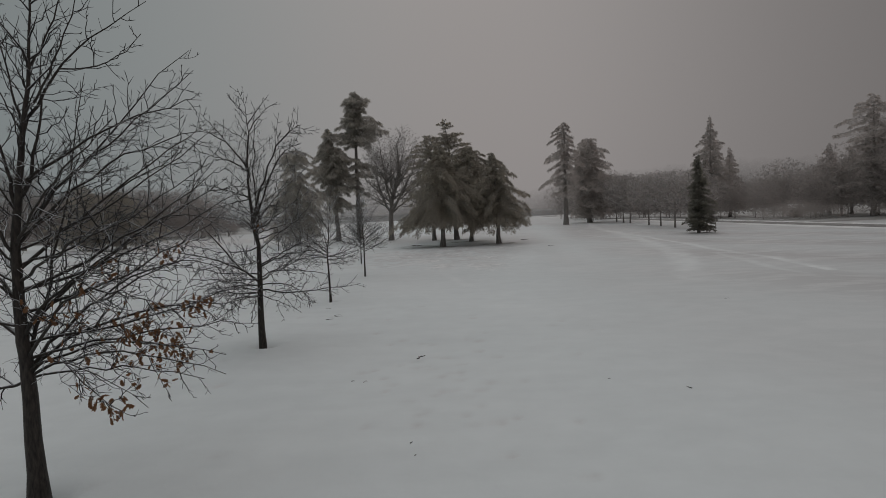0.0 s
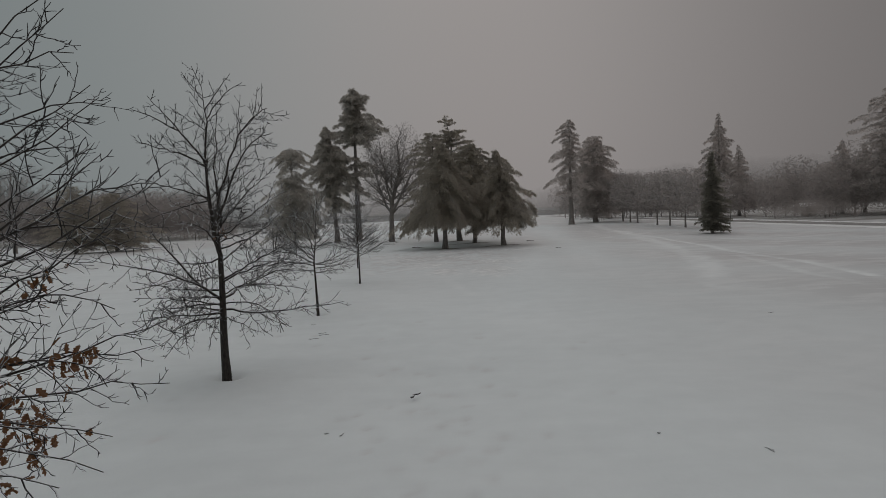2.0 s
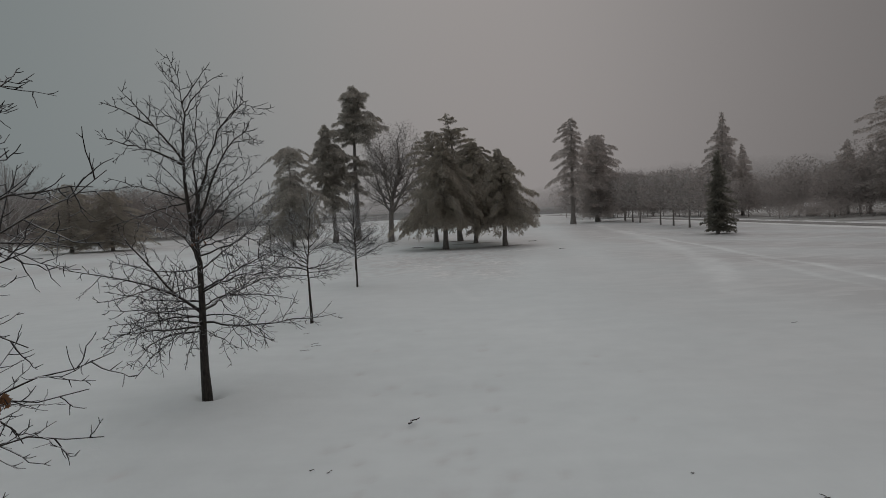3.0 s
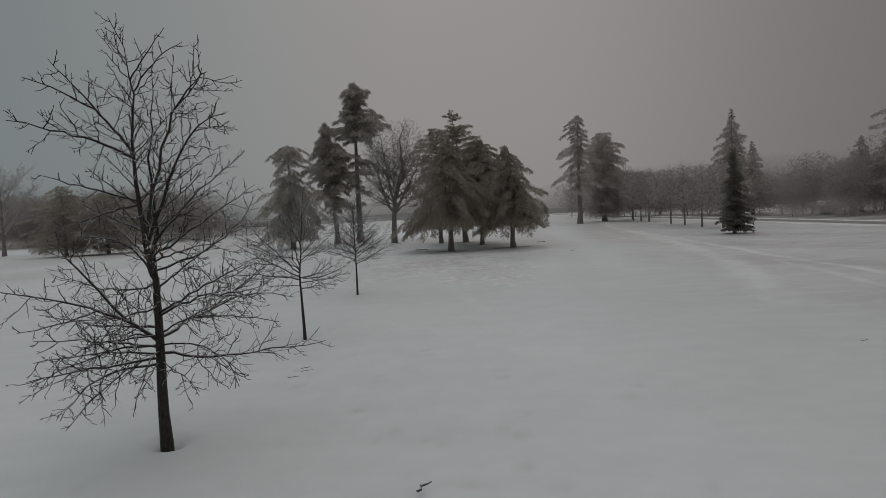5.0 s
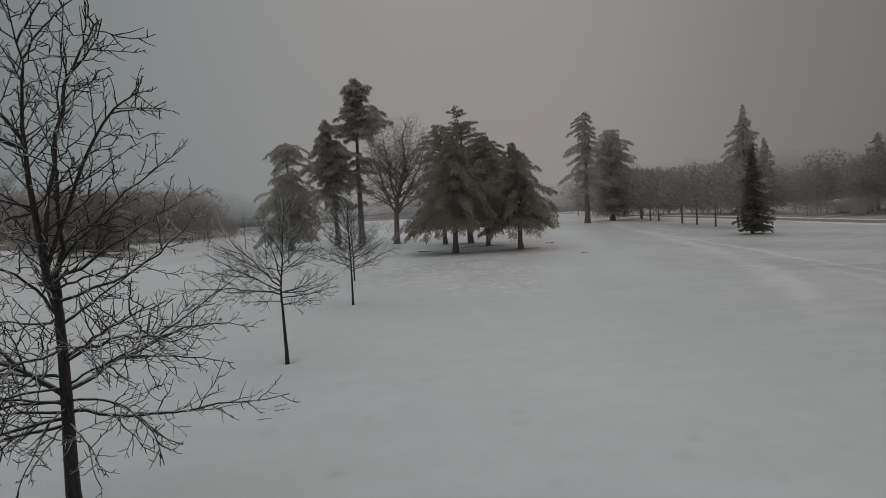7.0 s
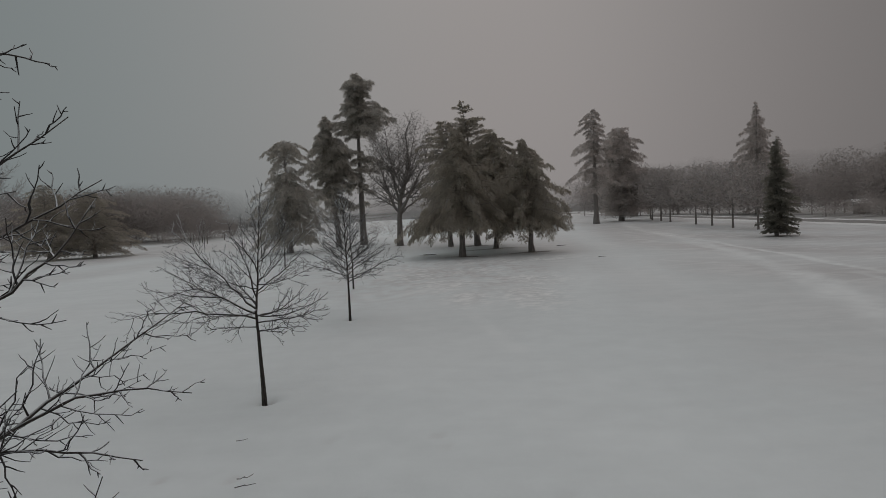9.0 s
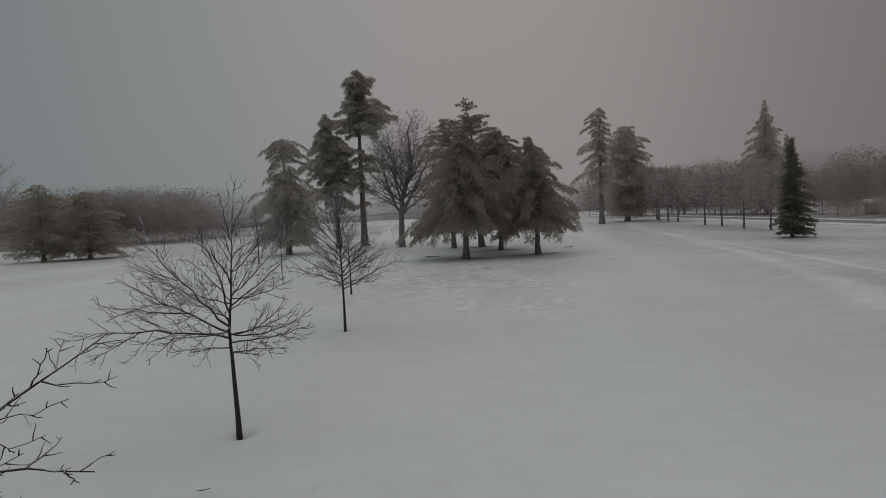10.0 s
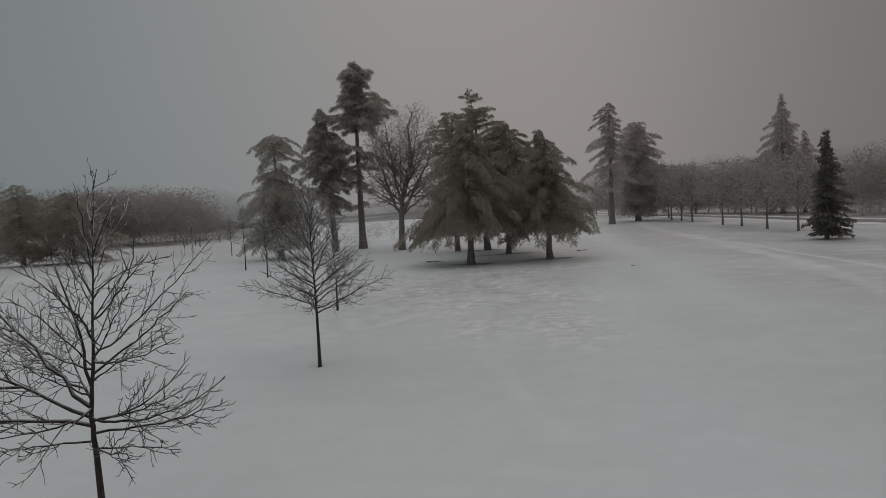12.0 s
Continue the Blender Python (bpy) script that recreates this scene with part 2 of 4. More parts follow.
class Wood:
    """Collects tapered tubes."""

    def __init__(self, capped=True):
        self.v, self.f, self.capped = [], [], capped

    def tube(self, pts, radii, sides):
        first = len(self.v)
        n = len(pts)
        side = None
        for i, (p, r) in enumerate(zip(pts, radii)):
            d = (pts[min(i + 1, n - 1)] - pts[max(i - 1, 0)])
            d = d.normalized() if d.length > 1e-9 else Vector((0, 0, 1))
            if side is None:
                side = d.orthogonal().normalized()
            side = side - d * side.dot(d)
            side = side.normalized() if side.length > 1e-6 else d.orthogonal().normalized()
            over = d.cross(side)
            for k in range(sides):
                a = 2 * math.pi * k / sides
                q = p + (side * math.cos(a) + over * math.sin(a)) * r
                self.v.append((q.x, q.y, q.z))
        for i in range(n - 1):
            for k in range(sides):
                a, b = first + i * sides + k, first + i * sides + (k + 1) % sides
                self.f.append((a, b, b + sides, a + sides))
        if self.capped:
            self.f.append(tuple(first + (n - 1) * sides + k for k in range(sides)))


def curve_points(p0, p1, bow, n, wander, rng):
    """A bent line from p0 to p1; bow is the offset of its middle."""
    mid = (p0 + p1) / 2 + bow
    out = []
    reach = (p1 - p0).length
    for i in range(n + 1):
        s = i / n
        p = p0 * (1 - s) ** 2 + mid * 2 * s * (1 - s) + p1 * s * s
        if 0 < i < n:
            p = p + Vector([rng.gauss(0, 1) for _ in range(3)]) * wander * reach
        out.append(p)
    return out


def along(pts, s):
    f = s * (len(pts) - 1)
    i = min(int(f), len(pts) - 2)
    return pts[i].lerp(pts[i + 1], f - i), (pts[i + 1] - pts[i]).normalized()


def twig_out(wood, pts, length, radius, level, rng, style):
    """Side branches on a branch, down to the finest twigs and spurs."""
    gap = style["gap"][level]
    count = max(2, int(length / gap))
    turn = rng.random() * 6.28
    for i in range(count):
        s = style["from"][level] + (0.97 - style["from"][level]) * (i + rng.random()) / count
        p, d = along(pts, min(s, 0.999))
        turn += 2.4 + rng.uniform(-0.5, 0.5)
        sidev = d.orthogonal().normalized()
        sidev = Matrix.Rotation(turn, 3, d) @ sidev
        ang = radians(rng.uniform(*style["angle"]))
        out = d * math.cos(ang) + sidev * math.sin(ang)
        out.z += style["lift"][level]
        out.normalize()
        reach = length * style["ratio"][level] * (1.12 - 0.86 * s) * rng.uniform(0.45, 1.25)
        reach = min(max(reach, style["least"]), style["most"][level])
        end = p + out * reach
        bow = (sidev * 0.05 + Vector((0, 0, rng.uniform(-0.2, 0.02)))) * reach + Vector([rng.gauss(0, 0.04) for _ in range(3)]) * reach
        n = (5, 4, 2)[level] if reach > 0.2 * style["unit"] else 2
        q = curve_points(p, end, bow, n, 0.024, rng)
        thin = style["thin"] * (1.0, 0.85, 0.7)[level]
        r0 = max(radius * (1 - 0.75 * s) * 0.5, thin * 1.25)
        wood.tube(q, [r0 + (thin * 0.55 - r0) * (k / n) ** 0.8 for k in range(n + 1)], 4 if level == 0 else 3)
        if level < style["levels"]:
            twig_out(wood, q, reach, r0, level + 1, rng, style)


OAK = {"gap": (0.165, 0.12, 0.075), "from": (0.16, 0.14, 0.25), "angle": (34, 66), "lift": (0.03, 0.08, 0.08), "ratio": (0.42, 0.46, 0.35),
       "least": 0.05, "most": (0.95, 0.36, 0.09), "thin": 0.0074, "levels": 1, "unit": 0.7, "taper": 0.85, "trunk": 1.3}
OAK_UP = {**OAK, "angle": (26, 54), "lift": (0.08, 0.12, 0.1), "gap": (0.15, 0.10, 0.12), "levels": 1}
OLD_TREE = {"gap": (0.4, 0.36, 0.35), "from": (0.2, 0.15, 0.2), "angle": (28, 55), "lift": (0.1, 0.1, 0.1), "ratio": (0.42, 0.5, 0.5),
            "least": 0.35, "most": (3.2, 1.4, 0.6), "thin": 0.014, "levels": 1, "unit": 4.0, "taper": 0.8, "trunk": 0.92}


def bare_tree(name, at, label, group, trunk_pts, trunk_r, limbs, style, rng, bark, twig, category="tree", forks=(), thick=None):
    """A leafless tree: trunk, and limbs that carry their twigs. limbs: (height on the trunk, end x, end y, end z, sideways bow, upward bow, radius);
    forks: (number of the limb, share along it, and the same from the end on)."""
    tree = base(name, *at, label, category, group)
    thick = thick or bark
    wood = Wood()
    pts = [Vector(p) for p in trunk_pts]
    pts[0].z -= 0.3
    fine = []
    for i in range(len(pts) - 1):
        for k in range(3):
            p = pts[i].lerp(pts[i + 1], k / 3)
            fine.append(p + Vector((rng.gauss(0, 0.006), rng.gauss(0, 0.006), 0)) * (1 if i + k else 0))
    fine.append(pts[-1])
    top = pts[-1].z
    radii = []
    for p in fine:
        s = max(p.z, 0) / top
        flare = 1 + 0.28 * math.exp(-max(p.z, 0) / (trunk_r * 1.6))
        radii.append(max(trunk_r * (1 - s) ** style["trunk"] * flare, style["thin"] * 0.8))
    wood.tube(fine, radii, 12)
    part("trunk", wood.v, wood.f, bark, tree)
    tip = Wood()
    up = [p for p in fine if p.z > top * 0.62]
    twig_out(tip, up, top * 0.38, trunk_r * 0.35, 0, rng, style)
    tagged(part("leader", tip.v, tip.f, twig, tree), kind="stuff")

    def limb_of(w, fine_wood, p0, end, side, lift, r, n):
        p1 = Vector(end)
        q = curve_points(p0, p1, Vector((side, 0, lift)), n, 0.007, rng)
        w.tube(q, [r + (style["thin"] * 0.7 - r) * (k / n) ** style["taper"] for k in range(n + 1)], 7)
        twig_out(fine_wood, q, (p1 - p0).length, r, 0, rng, style)
        return q

    for number, (h, ex, ey, ez, side, lift, r) in enumerate(limbs):
        p0 = next((a.lerp(b, (h - a.z) / max(b.z - a.z, 1e-6)) for a, b in zip(fine, fine[1:]) if a.z <= h <= b.z), fine[-1])
        w, fine_wood = Wood(), Wood(capped=False)
        q = limb_of(w, fine_wood, p0, (ex, ey, ez), side, lift, r, 11)
        for limb, share, fx, fy, fz, fork_side, fork_lift, fr in forks:
            if limb == number:
                limb_of(w, fine_wood, along(q, share)[0], (fx, fy, fz), fork_side, fork_lift, fr, 8)
        limb_ob = part("limb", w.v, w.f, thick, tree)
        tagged(part("twig_spray", fine_wood.v, fine_wood.f, twig, limb_ob), kind="stuff")
    return tree


def old_limbs(top, z0, spread, count, rng, thick=0.13):
    """Limbs of a grown tree that fork low and sweep up into a round crown."""
    out = []
    for i in range(count):
        s = (i + rng.uniform(0, 0.6)) / count
        h = z0 + (top * 0.72 - z0) * s ** 1.2
        a = i * 2.4 + rng.uniform(-0.3, 0.3)
        ez = h + (top - h) * rng.uniform(0.25, 0.9)
        room = math.sqrt(max(0.05, 1 - abs((ez - top * 0.55) / (top * 0.52)) ** 2))
        reach = spread * room * rng.uniform(0.75, 1.1)
        out.append((h, reach * math.cos(a), reach * math.sin(a), ez, 0.0, -0.12 * reach, thick * (1 - 0.55 * s)))
    return out


def young_limbs(top, z0, spread, count, rng, steep=0.0, thick=0.022):
    """Limbs in a spiral up the trunk of a young tree, the upper ones shorter and steeper."""
    out = []
    for i in range(count):
        s = (i + rng.uniform(0, 0.6)) / count
        h = z0 + (top * 0.82 - z0) * s
        a = i * 2.4 + rng.uniform(-0.4, 0.4)
        reach = spread * (1 - 0.72 * s) * rng.uniform(0.75, 1.15)
        el = radians(8 + steep + 50 * s + rng.uniform(-8, 8))
        out.append((h, reach * math.cos(el) * math.cos(a), reach * math.cos(el) * math.sin(a), h + reach * math.sin(el), 0.0,
                    rng.uniform(-0.1, 0.12) * reach, thick * (1 - 0.6 * s)))
    return out


def conifer(name, at, label, group, height, z0, outline, rng, boughs, sprays, trunk_r, droop=0.35, rise=0.0, size=0.42, lean=(0, 0), ragged=0.25,
            lower=0, skew=(0, 0), leaf=None, keep=((0, 1), (1, 1)), plates=0, fan=0.30, hang=0.0, lift=0.0, long_boughs=(), fill=0.8, mass=0.0):
    """An evergreen: trunk, boughs and hanging needle sprays. outline: (share of the crown's height, radius) points;
    keep: (share, chance that a bough is there); plates: whorls into which the boughs gather; hang: how far the outer
    sprays trail down; lift: how far the ends of the upper boughs turn up; long_boughs: (share, bearing, reach) of boughs that stand out;
    mass: how far sprays scatter up and down between the boughs."""
    tree = base(name, *at, label, "tree", group)
    wood = Wood()
    n = 12
    mids = [Vector((lean[0] * (k / n) ** 2 + rng.gauss(0, 0.04), lean[1] * (k / n) ** 2, height * k / n)) for k in range(n + 1)]
    mids[0] = Vector((0, 0, -0.1))
    wood.tube(mids, [max(trunk_r * (1 - k / n) ** 0.8, 0.025) * (1.35 if k == 0 else 1) for k in range(n + 1)], 10)
    part("trunk", wood.v, wood.f, OLD_BARK, tree)
    limbs = Wood()
    verts = []
    hs, rs = [o[0] for o in outline], [o[1] for o in outline]
    ks, kc = [o[0] for o in keep], [o[1] for o in keep]
    gen = np.random.default_rng(rng.randrange(1 << 30))
    lump = rng.random() * 6.28
    for i in range(-len(long_boughs), boughs + lower):
        if i < 0:
            u = long_boughs[i][0]
        elif i < boughs:
            u = ((i + rng.random()) / boughs) ** 1.15
            if plates:
                u = (round(u * plates) + rng.gauss(0, 0.55 - 0.33 * u) + 0.3 * math.sin(u * 23 + lump)) / plates
                u = min(max(u, 0), 1)
        else:
            u = -rng.uniform(0.05, 0.8) * z0 / (height - z0) * 0.8
        if rng.random() > float(np.interp(u, ks, kc)):
            continue
        z = z0 + (height - z0) * u
        a = i * 2.399 + rng.uniform(-0.3, 0.3)
        reach = float(np.interp(u, hs, rs)) * rng.uniform(1 - ragged * 1.7, 1 + ragged * 0.6)
        reach *= 1 + skew[0] * math.cos(a) + skew[1] * math.sin(a)
        reach *= 1 + ragged * 0.7 * math.sin(2 * a + lump + z * 0.7) * math.sin(3 * a - z * 1.1 + lump * 2)
        if i < 0:
            a, reach = radians(long_boughs[i][1]), long_boughs[i][2]
        if reach < 0.1:
            continue
        out = Vector((math.cos(a), math.sin(a), 0))
        f = min(max(z / height, 0), 0.999) * n
        start = mids[int(f)].lerp(mids[int(f) + 1], f - int(f))
        fall = droop * rng.uniform(0.6, 1.3) - rise
        end = start + out * reach - Vector((0, 0, reach * (fall - lift * max(u, 0))))
        q = curve_points(start, end, Vector((0, 0, reach * (0.12 + 0.55 * max(fall, 0)))), 6, 0.02, rng)
        r0 = 0.012 + 0.013 * reach
        limbs.tube(q, [r0 * (1 - 0.85 * k / 6) for k in range(7)], 4)
        if i >= boughs:
            twig_out(limbs, q, reach, r0, 1, rng, OLD_TREE)
            continue
        m = max(24, int(sprays * reach * 2.35))
        s = gen.uniform(0.06, 1.0, m) ** fill
        P = np.array([tuple(p) for p in q])
        fi = np.minimum((s * 6).astype(int), 5)
        fr = (s * 6 - fi)[:, None]
        pos = P[fi] * (1 - fr) + P[fi + 1] * fr
        tan = P[fi + 1] - P[fi]
        tan /= np.linalg.norm(tan, axis=1)[:, None] + 1e-9
        lat = np.array((-out.y, out.x, 0.0))
        wide = reach * fan * (1 - 0.88 * s) + 0.09
        off = gen.uniform(-1, 1, m) * wide
        pos = pos + lat * off[:, None]
        pos += gen.normal(0, 1, (m, 3)) * (np.array((0.12, 0.12, 0.22)) * size * (0.4 + 0.6 * s)[:, None] + np.array((0.4, 0.4, 1.0)) * mass * max(0.0, 1 - 1.15 * u) * (1 - 0.85 * s)[:, None])
        pos[:, 2] -= np.abs(off) * 0.4
        d = tan * gen.uniform(0.5, 1.1, m)[:, None] + lat * (np.sign(off) * gen.uniform(0.0, 0.8, m))[:, None] + gen.normal(0, 0.26, (m, 3))
        d[:, 2] -= gen.uniform(0.0, 0.7, m) * (0.3 + droop) + hang * gen.random(m) * s
        d /= np.linalg.norm(d, axis=1)[:, None]
        w = np.cross(d, gen.normal(0, 1, (m, 3)))
        w /= np.linalg.norm(w, axis=1)[:, None] + 1e-9
        L = size * 0.52 * (1 + hang * 0.7 * s[:, None]) * gen.uniform(0.6, 1.4, m)[:, None]
        W = L * gen.uniform(0.17, 0.31, m)[:, None]
        verts.append(np.stack([pos - d * L * 0.15, pos + d * L * 0.4 + w * W, pos + d * L, pos + d * L * 0.35 - w * W], axis=1).reshape(-1, 3))
    tagged(part("branchwork", limbs.v, limbs.f, OLD_BARK, tree), kind="stuff")
    V = np.concatenate(verts)
    F = np.arange(len(V)).reshape(-1, 4)
    crown = new("crown", mesh_quads("crown", V, F, leaf or NEEDLES, smooth=False))
    crown.parent = tree
    tagged(crown, "grey-green needle sprays, most paled as if by fog haze")
    return tree


# ---- ground: one sheet of snow to the horizon ----
def steps(stops):
    out = []
    for (a, b, d0, d1) in stops:
        x, n = a, max(2, int((b - a) / ((d0 + d1) / 2)))
        for k in range(n):
            s = k / n
            out.append(a + (b - a) * (d0 * s + (d1 - d0) * s * s / 2) / ((d0 + d1) / 2))
    out.append(stops[-1][1])
    return np.array(out)


def near_line(X, Y, pts):
    """Distance of each place from a bent line on the ground."""
    best = np.full(X.shape, 1e9)
    for (ax, ay), (bx, by) in zip(pts, pts[1:]):
        dx, dy = bx - ax, by - ay
        s = np.clip(((X - ax) * dx + (Y - ay) * dy) / (dx * dx + dy * dy), 0, 1)
        best = np.minimum(best, np.hypot(X - ax - s * dx, Y - ay - s * dy))
    return best


def smooth_line(pts, n=12):
    out = []
    for i in range(len(pts) - 1):
        p0, p1, p2, p3 = (np.array(pts[min(max(j, 0), len(pts) - 1)], float) for j in (i - 1, i, i + 1, i + 2))
        for k in range(n):
            s = k / n
            out.append(tuple(0.5 * (2 * p1 + (p2 - p0) * s + (2 * p0 - 5 * p1 + 4 * p2 - p3) * s * s + (3 * p1 - p0 - 3 * p2 + p3) * s ** 3)))
    out.append(tuple(pts[-1]))
    return out


TRUNKS = [(-5.45, 8.93, 0.34), (-5.08, 17.98, 0.30), (-4.8, 27.0, 0.24), (-4.58, 36.7, 0.2), (-6.1, 46.6, 0.18)]
# Dark patches under trees: needle litter and painted contact shade.
SHADED_LITTER = [(0.1, 65.7, 1.7, 0.6), (1.76, 77.7, 1.8, 0.9), (3.5, 72.5, 2.6, 0.7), (6.0, 66.2, 2.1, 0.7), (-2.9, 68.2, 1.0, 0.3),
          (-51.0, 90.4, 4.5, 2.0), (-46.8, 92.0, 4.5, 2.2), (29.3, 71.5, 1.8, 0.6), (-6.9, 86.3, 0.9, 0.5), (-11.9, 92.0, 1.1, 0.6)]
TRACKS = [(smooth_line(p), w, a) for p, w, a in (
    ([(42, 180), (31, 130), (25.6, 104), (22.5, 80), (20.2, 65), (18.3, 54), (16.9, 47), (15.3, 40), (13.2, 34.5), (11.9, 31), (12.1, 28.5), (12.8, 25.5)], 0.85, 0.62),
    ([(24.5, 100), (22.7, 79), (22.2, 67.5), (21.3, 58), (20.6, 50), (20.1, 41.6), (19.6, 36), (18.8, 31)], 0.3, 0.9),
    ([(18.9, 44), (17.5, 34.8), (16.7, 30), (16.1, 27)], 0.3, 0.5),
    ([(14.8, 100), (13.6, 75), (12, 60), (9.4, 45.6), (8, 36)], 1.4, 0.2),
    ([(26, 62), (29, 60.5), (36, 60)], 0.25, 0.6),
    ([(12.9, 54.1), (16, 50.4), (20, 49), (30, 50)], 0.25, 0.4),
    ([(-6.5, 55), (-4.3, 55.4), (-2.8, 56), (-0.2, 57.9), (2, 58.6)], 0.3, 0.9),
    ([(-5, 44), (-4.3, 42.1), (-2.1, 44.4), (-0.4, 47), (1.5, 52)], 0.3, 0.5),
    ([(-0.4, 46), (0, 41.1), (0.1, 36.3), (1.2, 31)], 0.3, 0.22))]
TRAMPLED = [(-1.0, 46.0, 1.6, 3.0), (-2.5, 51.0, 2.2, 3.0), (-3.5, 55.5, 2.2, 2.0), (0.6, 53.0, 2.2, 3.0), (2.8, 41.5, 1.5, 4.5), (3.4, 47.0, 2.0, 3.5), (3.0, 60.0, 5.0, 2.0), (0.0, 41.0, 1.0, 2.5)]


def build_ground():
    xs = steps([(-4000, -200, 900, 60), (-200, -40, 30, 1.2), (-40, -12, 1.0, 0.3), (-12, -6, 0.28, 0.2), (-6, 6, 0.14, 0.14), (6, 12, 0.18, 0.2), (12, 27, 0.2, 0.26), (27, 45, 0.35, 0.8), (45, 200, 0.8, 30), (200, 4000, 60, 900)])
    ys = steps([(-1500, -20, 500, 6), (-20, 4, 4, 0.25), (4, 8, 0.2, 0.13), (8, 26, 0.13, 0.13), (26, 50, 0.15, 0.24), (50, 100, 0.26, 0.6), (100, 180, 0.8, 4), (180, 5000, 6, 1200)])
    X, Y = np.meshgrid(xs, ys)
    fade = np.exp(-((np.hypot(X, Y - 40) / 160) ** 2))
    Z = 0.06 * np.sin(X * 0.23 + 1.3) * np.sin(Y * 0.17 + 0.4) + 0.035 * np.sin(X * 0.71 + Y * 0.33) + 0.02 * np.sin(Y * 0.9 - X * 0.5 + 2)
    Z = Z * fade
    gen = np.random.default_rng(4)
    rough = gen.normal(0, 1, X.shape)
    for _ in range(2):
        rough = (rough + np.roll(rough, 1, 0) + np.roll(rough, -1, 0) + np.roll(rough, 1, 1) + np.roll(rough, -1, 1)) / 5
    Z += rough * 0.012 * fade
    fine = gen.normal(0, 1, X.shape)
    fine = (2 * fine + np.roll(fine, 1, 1) + np.roll(fine, -1, 1)) / 2.5
    packed, glazed_dim, litter_shade = np.zeros(X.shape), np.zeros(X.shape), np.zeros(X.shape)
    for line, width, amount in TRACKS:
        d = near_line(X, Y, line)
        wob = width * (1 + 0.25 * np.sin(X * 1.1) * np.sin(Y * 0.7))
        t = np.exp(-(d / wob) ** 4) * np.clip((Y - 24) / 8, 0, 1) * np.clip(0.75 + 0.5 * rough, 0.2, 1.2)
        Z -= 0.03 * t * amount
        packed = np.maximum(packed, amount * t * (0.7 + 0.2 * np.sin(X * 0.37 + Y * 0.21) + 0.35 * rough))
        glazed_dim = np.maximum(glazed_dim, 0.7 * amount * np.clip((Y - 26) / 12, 0, 1) * np.exp(-((d - width * 2.2) / (width * 0.9)) ** 2))
    for x, y, rx, ry in TRAMPLED:
        inside = np.exp(-(((X - x) / rx) ** 2 + ((Y - y) / ry) ** 2))
        flecks = np.clip(fine * 1.6 - 0.35, 0, 1)
        packed = np.maximum(packed, 1.3 * inside * flecks)
        Z -= 0.05 * inside * flecks
        glazed_dim = np.maximum(glazed_dim, 0.62 * inside)
    n1 = np.sin(X * 0.11 + 0.6 * np.sin(Y * 0.05)) + np.sin(Y * 0.08 + 0.9 * np.sin(X * 0.07 + 1)) + 0.7 * np.sin(X * 0.31 - Y * 0.12)
    glazed_dim = np.maximum(glazed_dim, np.clip(n1 * 0.35 + 0.28, 0, 0.85) * np.clip((Y - 26) / 30, 0, 1))
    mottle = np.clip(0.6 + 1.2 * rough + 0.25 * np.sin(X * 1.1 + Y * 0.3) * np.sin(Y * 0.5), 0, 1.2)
    glazed_dim = np.maximum(glazed_dim, 0.85 * mottle * np.exp(-((X - 0.5) / 9) ** 2 - ((Y - 53) / 12) ** 2))
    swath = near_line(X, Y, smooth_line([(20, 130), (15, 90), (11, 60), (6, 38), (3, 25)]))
    # Icy crust on the right, spread wider to paint in light falloff.
    glazed_dim = np.maximum(glazed_dim, 0.85 * np.clip((X - 3) / 15, 0, 1) * np.clip((Y - 4) / 10, 0, 1) * (0.8 + 0.2 * np.sin(X * 0.4 + Y * 0.3)) * (1 - np.clip(packed, 0, 1)))
    glazed_dim *= 1 - 0.75 * np.exp(-(swath / 3.0) ** 2)
    # Light falloff painted nearer: mild darkening right of x = 3.
    glazed_dim = np.maximum(glazed_dim, 0.3 * np.clip((X - 3) / 5, 0, 1) * (0.8 + 0.2 * np.sin(X * 0.9 + 0.6 * np.sin(Y * 0.5)) + 0.15 * rough) * (1 - np.clip(packed, 0, 1)))
    for x, y, r in TRUNKS:
        d = np.hypot(X - x, Y - y)
        Z += -0.22 * (r / 0.34) ** 2 * np.exp(-(d / (r * 0.8)) ** 2) + 0.03 * np.exp(-((d - r * 2) / (r * 0.7)) ** 2)
        # Shade in the hollow round each trunk, painted as dark ground.
        litter_shade = np.maximum(litter_shade, 0.5 * np.exp(-(d / (r * 0.65)) ** 2))
    dents = random.Random(5)
    for _ in range(70):
        x, y = dents.uniform(-6, 5), dents.uniform(8, 26)
        if dents.random() < 0.5:
            x, y = -1.5 + 2.6 * dents.random() + 0.3 * dents.gauss(0, 1), 11 + 7 * dents.random()
        r = dents.uniform(0.07, 0.12)
        d2 = ((X - x) / r) ** 2 + ((Y - y) / (r * 1.4)) ** 2
        Z -= dents.uniform(0.015, 0.04) * np.exp(-d2)
        # Shade painted into each dent so that it looks deeper.
        glazed_dim = np.maximum(glazed_dim, dents.uniform(0.2, 0.5) * np.exp(-d2))
    for x, y, rx, ry in SHADED_LITTER:
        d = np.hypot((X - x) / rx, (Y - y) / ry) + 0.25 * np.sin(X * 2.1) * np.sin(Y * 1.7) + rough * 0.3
        litter_shade = np.maximum(litter_shade, np.clip((1.1 - d) * 1.8, 0, 0.9))
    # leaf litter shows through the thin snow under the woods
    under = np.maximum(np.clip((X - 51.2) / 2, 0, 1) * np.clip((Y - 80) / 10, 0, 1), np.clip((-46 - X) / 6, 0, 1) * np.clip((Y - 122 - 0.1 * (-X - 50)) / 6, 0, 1))
